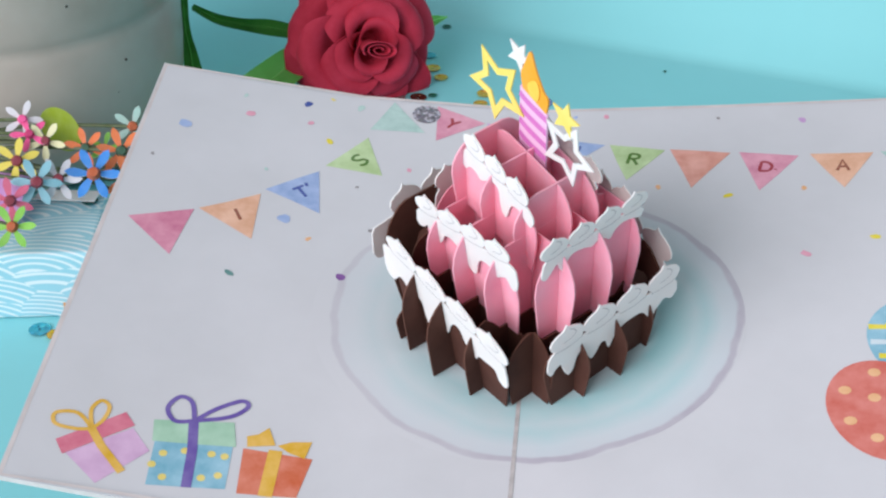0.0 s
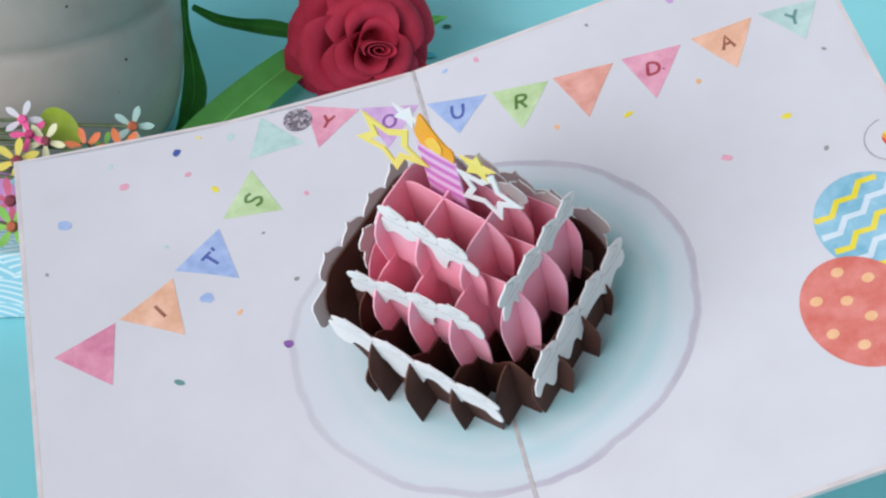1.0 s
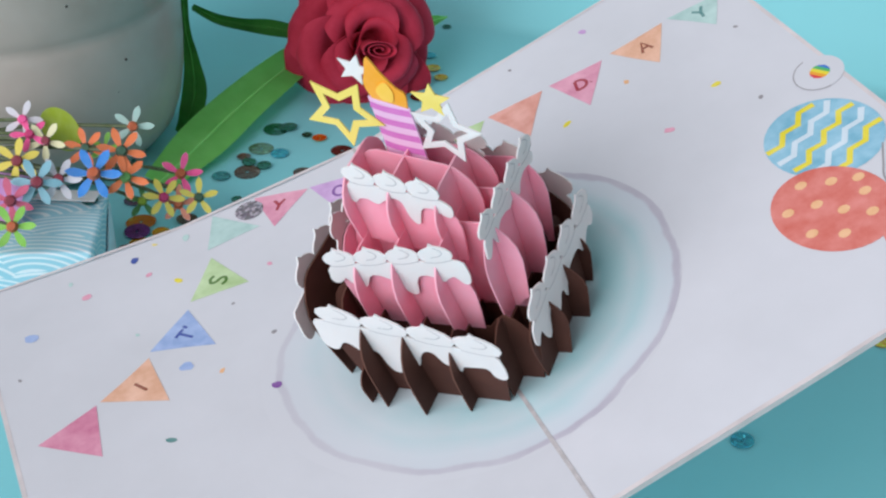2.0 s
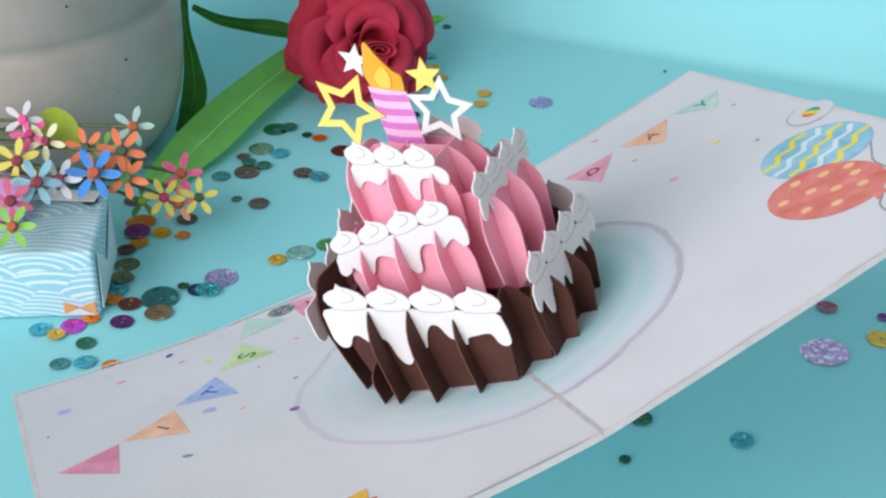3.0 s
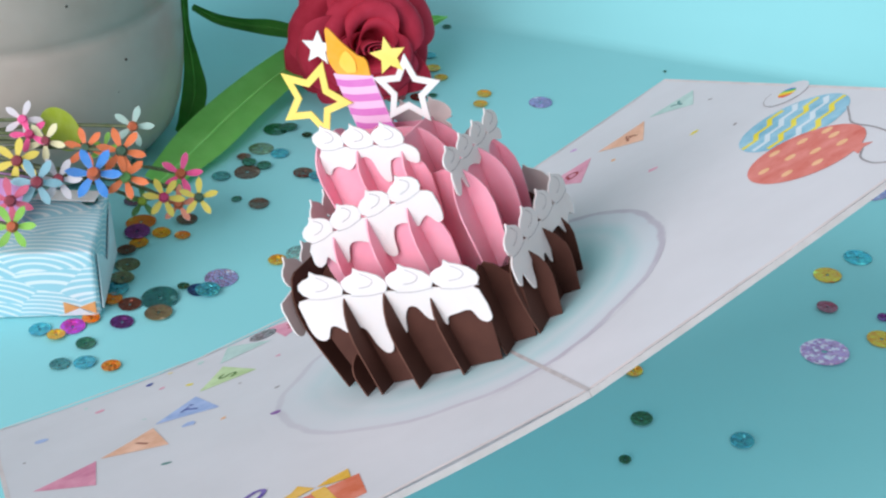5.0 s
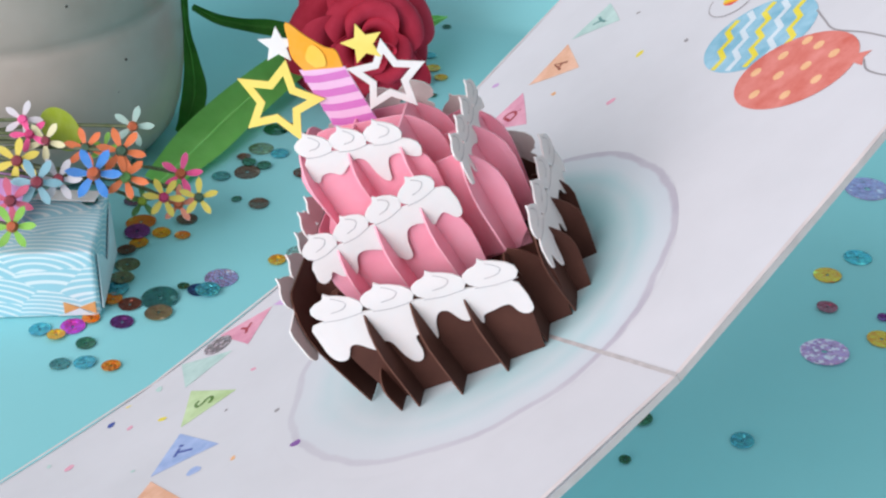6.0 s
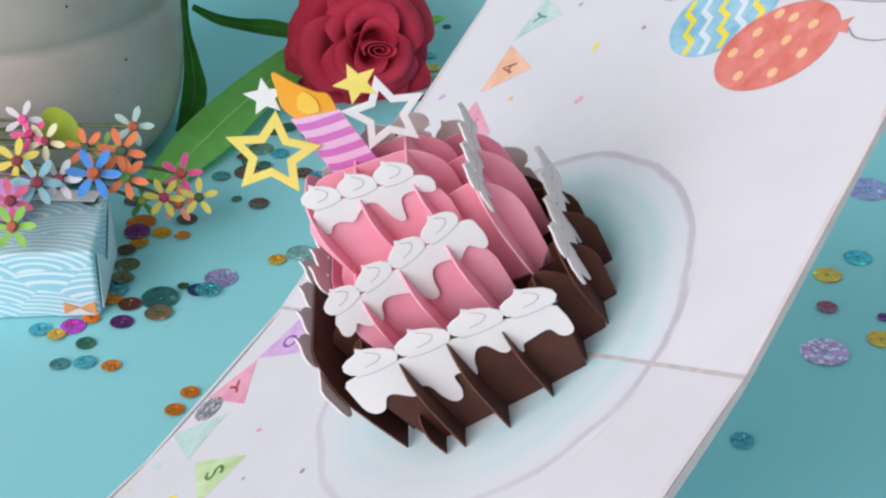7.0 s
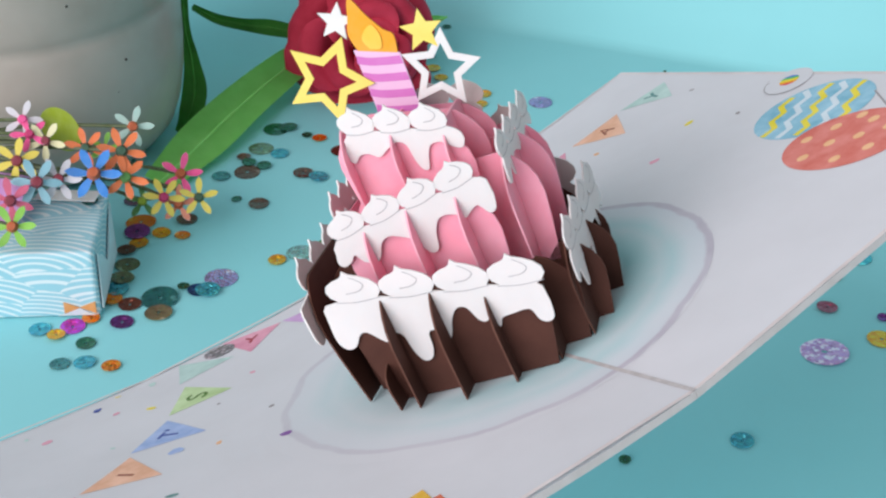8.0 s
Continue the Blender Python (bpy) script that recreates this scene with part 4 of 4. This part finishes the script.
def build_daisies():
    eye = (0.0, 0.0, 0.42)
    rows = (
        (40, 212, 0.060, 72, 5, "white", "pink"), (52, 238, 0.056, 70, 5, "pink", "magenta"), (80, 250, 0.053, 74, 5, "cream", "maroon"), (30, 285, 0.050, 84, 6, "yellow", "maroon"),
        (65, 323, 0.047, 92, 6, "skyblue", "maroon"), (103, 318, 0.045, 84, 6, "white", "maroon"), (166, 308, 0.048, 100, 6, "blue", "rust"), (152, 262, 0.050, 76, 6, "orange", "darkgreen"))
    more = (
        (215, 268, 0.052, 88, 6, "orange", "darkgreen"), (222, 314, 0.044, 84, 6, "orange", "green"), (235, 224, 0.056, 76, 5, "mint", "rust"), (18, 356, 0.044, 86, 6, "rose", "maroon"),
        (22, 402, 0.040, 86, 6, "lime", "rust"), (320, 308, 0.024, 78, 5, "pink", "rust"), (290, 350, 0.018, 76, 6, "yellow", "magenta"), (316, 362, 0.014, 72, 5, "salmon", "rust"),
        (352, 350, 0.016, 72, 5, "yellow", "darkgreen"), (252, 356, 0.014, 66, 5, "green", "leaf"), (185, 262, 0.046, 60, 5, "lime", "green"))
    f = 784 / math.tan(radians(16))
    for px, py, z, size, n, col, heart in rows + more:
        way = EYE.to_3x3() @ Vector(((px - 784) / f, (441 - py) / f, -1))
        k = (z - 0.335) / way.z
        p = Vector((0, 0, 0.335)) + way * k
        root = (-0.215, p.y + 0.012, 0.034 + 0.2 * (z - 0.03)) if px < 260 else (-0.155, 0.540, 0.031)
        daisy(p.x, p.y, p.z, size * k / f, n, (col,), heart, (random.uniform(-0.1, 0.12), 0, 0.42 + random.uniform(-0.12, 0.1)), random.uniform(0, 60), root)
    # oval wooden leaf between them
    lf = empty("craft_leaf", "lime green oval wooden leaf in the flower bunch", "craft leaf")
    lf.matrix_world = look((-0.1505, 0.54, 0.0535), (0.05, 0, 0.45), -28) @ Matrix.Rotation(math.pi, 4, "X")
    pts = [(0.0066 * math.cos(a), 0.0092 * math.sin(a) * (1.12 if math.sin(a) > 0 else 1)) for a in np.linspace(0, 2 * math.pi, 24)[:-1]]
    part("blade", sheet(pts, lambda s, t, d: Vector((s, t, d)), 0.0009), PETAL["leaf"], lf)
    bm = bmesh.new()
    tube(bm, [lf.matrix_world.inverted() @ Vector(p) for p in ((-0.1505, 0.541, 0.050), (-0.17, 0.55, 0.045), (-0.215, 0.553, 0.036))], 0.0005, 5)
    part("stem", bm, PETAL["stem"], lf)


# ---- sequins ----
FOIL = {n: glitter("foil_" + n, *c) for n, c in {
    "teal": (60, 160, 176), "magenta": (190, 60, 196), "gold": (238, 160, 0), "green": (20, 92, 62), "darkteal": (50, 122, 122), "amber": (250, 132, 0), "purple": (116, 40, 124),
    "rust": (120, 56, 40), "tan": (150, 128, 96), "olive": (108, 120, 88), "brown": (94, 60, 40), "mauve": (140, 104, 134), "lilac": (168, 140, 190), "navy": (28, 62, 116),
    "grey": (140, 168, 160), "lime": (70, 130, 50), "crimson": (150, 40, 70)}.items()}
FOIL["pinkglitter"] = glitter("foil_pinkglitter", 196, 140, 200, 700, 0.3, 0.3, 0.72)


def sequin(x, y, r, tone, z):
    """A cupped disc with a hole in the middle and faceted rings."""
    key = (round(r, 1), tone)
    hole = max(0.4, r * 0.13)
    prof = [(hole, 0.30), (r * 0.55, 0.34), (r * 0.57, 0.46), (r * 0.92, 0.52), (r, 0.62), (r, 0.42), (r * 0.92, 0.30), (r * 0.55, 0.12), (hole, 0.06)]
    if r > 5:
        prof = [(hole, 0.25), (r * 0.97, 0.3), (r, 0.25), (r, 0.08), (hole, 0.05)]
    bm = bmesh.new()
    n = 22
    rings = [[bm.verts.new((q * math.cos(2 * math.pi * k / n) * MM, q * math.sin(2 * math.pi * k / n) * MM, h * MM)) for k in range(n)] for q, h in prof]
    for a, b in zip(rings, rings[1:] + rings[:1]):
        for k in range(n):
            bm.faces.new((a[k], a[(k + 1) % n], b[(k + 1) % n], b[k]))
    ob = finish("sequin", bm, FOIL[tone])
    ob.matrix_world = pose(x * MM, y * MM, z, random.uniform(-3, 3), random.uniform(-3, 3), random.uniform(0, 360))
    tagged(ob, "%s round foil sequin lying on the turquoise paper" % ("pale pink glitter" if tone == "pinkglitter" else tone), "sequin", "scattered sequins")


def build_sequins():
    near_box = [(-152, 478, 4.2, "teal"), (-140, 480, 4.7, "magenta"), (-145, 474, 3.5, "gold"), (-133, 469, 3.7, "green"), (-140, 456, 3.7, "darkteal"), (-131, 457, 4.1, "teal"), (-121, 455, 3.6, "amber"), (-122, 483, 4.5, "purple"), (-134, 485, 3.4, "amber")]
    by_box = [(-121, 495, 4.5, "rust"), (-110, 499, 7.3, "darkteal"), (-109, 489, 5.4, "tan"), (-128, 498, 3.7, "amber"), (-128, 505, 4.9, "teal"), (-127, 524, 5.1, "olive"), (-127, 513, 4.7, "olive"), (-127, 557, 6.4, "amber"), (-117, 548, 3.9, "gold"), (-108, 546, 3.3, "amber"), (-125, 540, 4.0, "gold"), (-108, 559, 4.5, "brown"), (-127, 548, 5.4, "purple"), (-129, 534, 3.9, "brown"), (-133, 574, 4.1, "mauve")]
    middle = [(-88, 514, 6.7, "lilac"), (-96, 505, 4.2, "navy"), (-92, 504, 4.9, "teal"), (-102, 507, 2.4, "green"), (-89, 576, 2.2, "green"), (-79, 572, 4.4, "brown"), (-67, 527, 3.7, "gold"), (-58, 533, 5.8, "grey"), (-47, 539, 5.1, "lime"), (-60, 469, 5.5, "green"), (-72, 441, 3.2, "darkteal"), (-90, 439, 3.5, "amber"), (-94, 429, 3.6, "amber")]
    by_stem = [(-98, 596, 4.1, "darkteal"), (-87, 600, 5.8, "brown"), (-87, 608, 3.3, "green"), (-80, 605, 3.3, "green"), (-83, 622, 5.7, "olive"), (-74, 617, 4.1, "teal"), (-78, 641, 5.8, "green"), (-72, 642, 4.0, "green"), (-62, 599, 4.5, "brown"), (-55, 595, 4.2, "teal"), (-63, 635, 2.4, "green"), (-57, 632, 3.4, "amber"), (-46, 620, 5.1, "brown"), (-90, 614, 3.2, "rust"), (-39, 558, 3.1, "crimson")]
    by_rose = [(2, 758, 2.4, "green"), (-7, 722, 3.5, "teal"), (-5, 707, 3.7, "gold"), (-1, 696, 3.4, "gold"), (-5, 676, 2.2, "green"), (-12, 674, 4.1, "brown"), (-23, 673, 4.9, "grey"), (-15, 655, 4.0, "navy"), (-21, 637, 4.7, "green"), (20, 678, 3.6, "gold"), (18, 667, 3.5, "gold"), (47, 669, 5.7, "lilac"), (84, 632, 2.4, "green"), (57, 592, 2.2, "green"), (77, 604, 3.8, "rust"), (50, 573, 3.6, "mauve")]
    right_side = [(148, 493, 4.1, "crimson"), (141, 464, 9.0, "pinkglitter"), (164, 472, 5.5, "gold"), (168, 486, 2.4, "purple"), (168, 529, 5.7, "teal"), (153, 516, 5.6, "gold"), (69, 424, 3.9, "green"), (102, 412, 4.1, "teal"), (61, 402, 2.1, "green"), (69, 452, 3.5, "gold"), (185, 585, 9.9, "lilac"), (-9, 603, 3.8, "teal")]
    done = []
    for cluster in (near_box, by_box, middle, by_stem, by_rose, right_side):
        for x, y, r, tone in cluster:
            low = 0.0002 + 0.0005 * sum(math.hypot(x - a, y - b) < r + c for a, b, c in done)
            done.append((x, y, r))
            sequin(x, y, r, tone, low)
    # tiny disc added in place of a dark speck on the sheet
    sequin(111, 703, 0.8, "green", 0.0002)
    sequin(-138.5, 524, 3.2, "darkteal", 0.0293)


def build_slip():
    ob = finish("paper_slip", sheet([(-0.0125, -0.0036), (0.0115, -0.0040), (0.0125, 0.0036), (-0.0120, 0.0042)], lambda a, b, d: Vector((a, b, 0.0012 * (a / 0.012) ** 2 + d)), 0.0004), ICING)
    ob.matrix_world = pose(-0.1475, 0.526, 0.0299, 0, 0, -2)
    tagged(ob, "narrow white paper slip lying on the gift box", "paper slip")


def build_tissue():
    """A crumpled lilac paper end that sticks out under the flower stems."""
    rows = []
    for j in range(7):
        v = j / 6
        rows.append([Vector((-0.0185 + 0.030 * u - 0.004 * v, -0.012 + 0.026 * v, 0.0016 + 0.0022 * math.sin(7 * u + 3 * v) * (0.4 + v) + 0.006 * v * v + 0.0012 * math.sin(13 * u - 9 * v))) for u in [i / 8 for i in range(9)]])
    ob = finish("tissue_paper", shell(rows, 0.0003), paint("lilac_tissue", 206, 150, 214, 0.12, 90.0), smooth=True)
    ob.matrix_world = pose(-0.1705, 0.516, 0.0312, 0, 0, -8)
    tagged(ob, "crumpled lilac tissue paper on the gift box under the flowers", "tissue paper")


build_tissue()
build_slip()
build_vase()
build_rose()
build_leaves()
build_box()
build_daisies()
build_sequins()


def motions():
    walk(CARD, [
        (0.0, pose(0.0245, 0.3678, 0.0898, 10.07, -0.30, -6.13)),
        (0.2, pose(0.0228, 0.3672, 0.0900, 14.39, -3.89, -3.46)),
        (0.5, pose(0.0195, 0.3679, 0.0947, 18.86, -8.39, -1.07)),
        (0.8, pose(0.0106, 0.3616, 0.0978, 21.79, -11.41, 5.28)),
        (1.0, pose(0.0096, 0.3601, 0.0949, 21.21, -14.67, 7.85)),
        (1.5, pose(0.0051, 0.3588, 0.1026, 13.87, -16.95, 16.03)),
        (1.7, pose(0.0029, 0.3572, 0.1002, 10.27, -18.18, 18.17)),
        (2.8, pose(0.0082, 0.3545, 0.0872, -16.32, -15.44, 25.31)),
        (3.0, pose(0.0081, 0.3575, 0.0850, -17.94, -14.72, 24.63)),
        (3.2, pose(0.0096, 0.3571, 0.0835, -20.91, -14.14, 24.69)),
        (3.5, pose(0.0111, 0.3560, 0.0804, -23.90, -13.48, 25.23)),
        (4.0, pose(0.0076, 0.3560, 0.0855, -24.74, -12.95, 26.18)),
        (4.5, pose(0.0048, 0.3579, 0.0858, -23.69, -12.95, 25.72)),
        (4.7, pose(0.0037, 0.3551, 0.0874, -24.15, -13.76, 26.05)),
        (5.8, pose(0.0028, 0.3328, 0.1100, -21.01, -18.50, 37.72)),
        (6.0, pose(0.0036, 0.3286, 0.1117, -21.36, -20.70, 41.17)),
        (6.5, pose(0.0100, 0.3156, 0.1072, -24.65, -25.21, 51.56)),
        (7.0, pose(0.0071, 0.3145, 0.1128, -23.86, -23.96, 52.19)),
        (7.2, pose(0.0076, 0.3132, 0.1100, -23.96, -21.81, 49.52)),
        (7.5, pose(0.0079, 0.3168, 0.1151, -22.98, -17.69, 45.00)),
        (8.0, pose(0.0072, 0.3166, 0.1135, -22.50, -10.50, 36.58)),
    ])


motions()
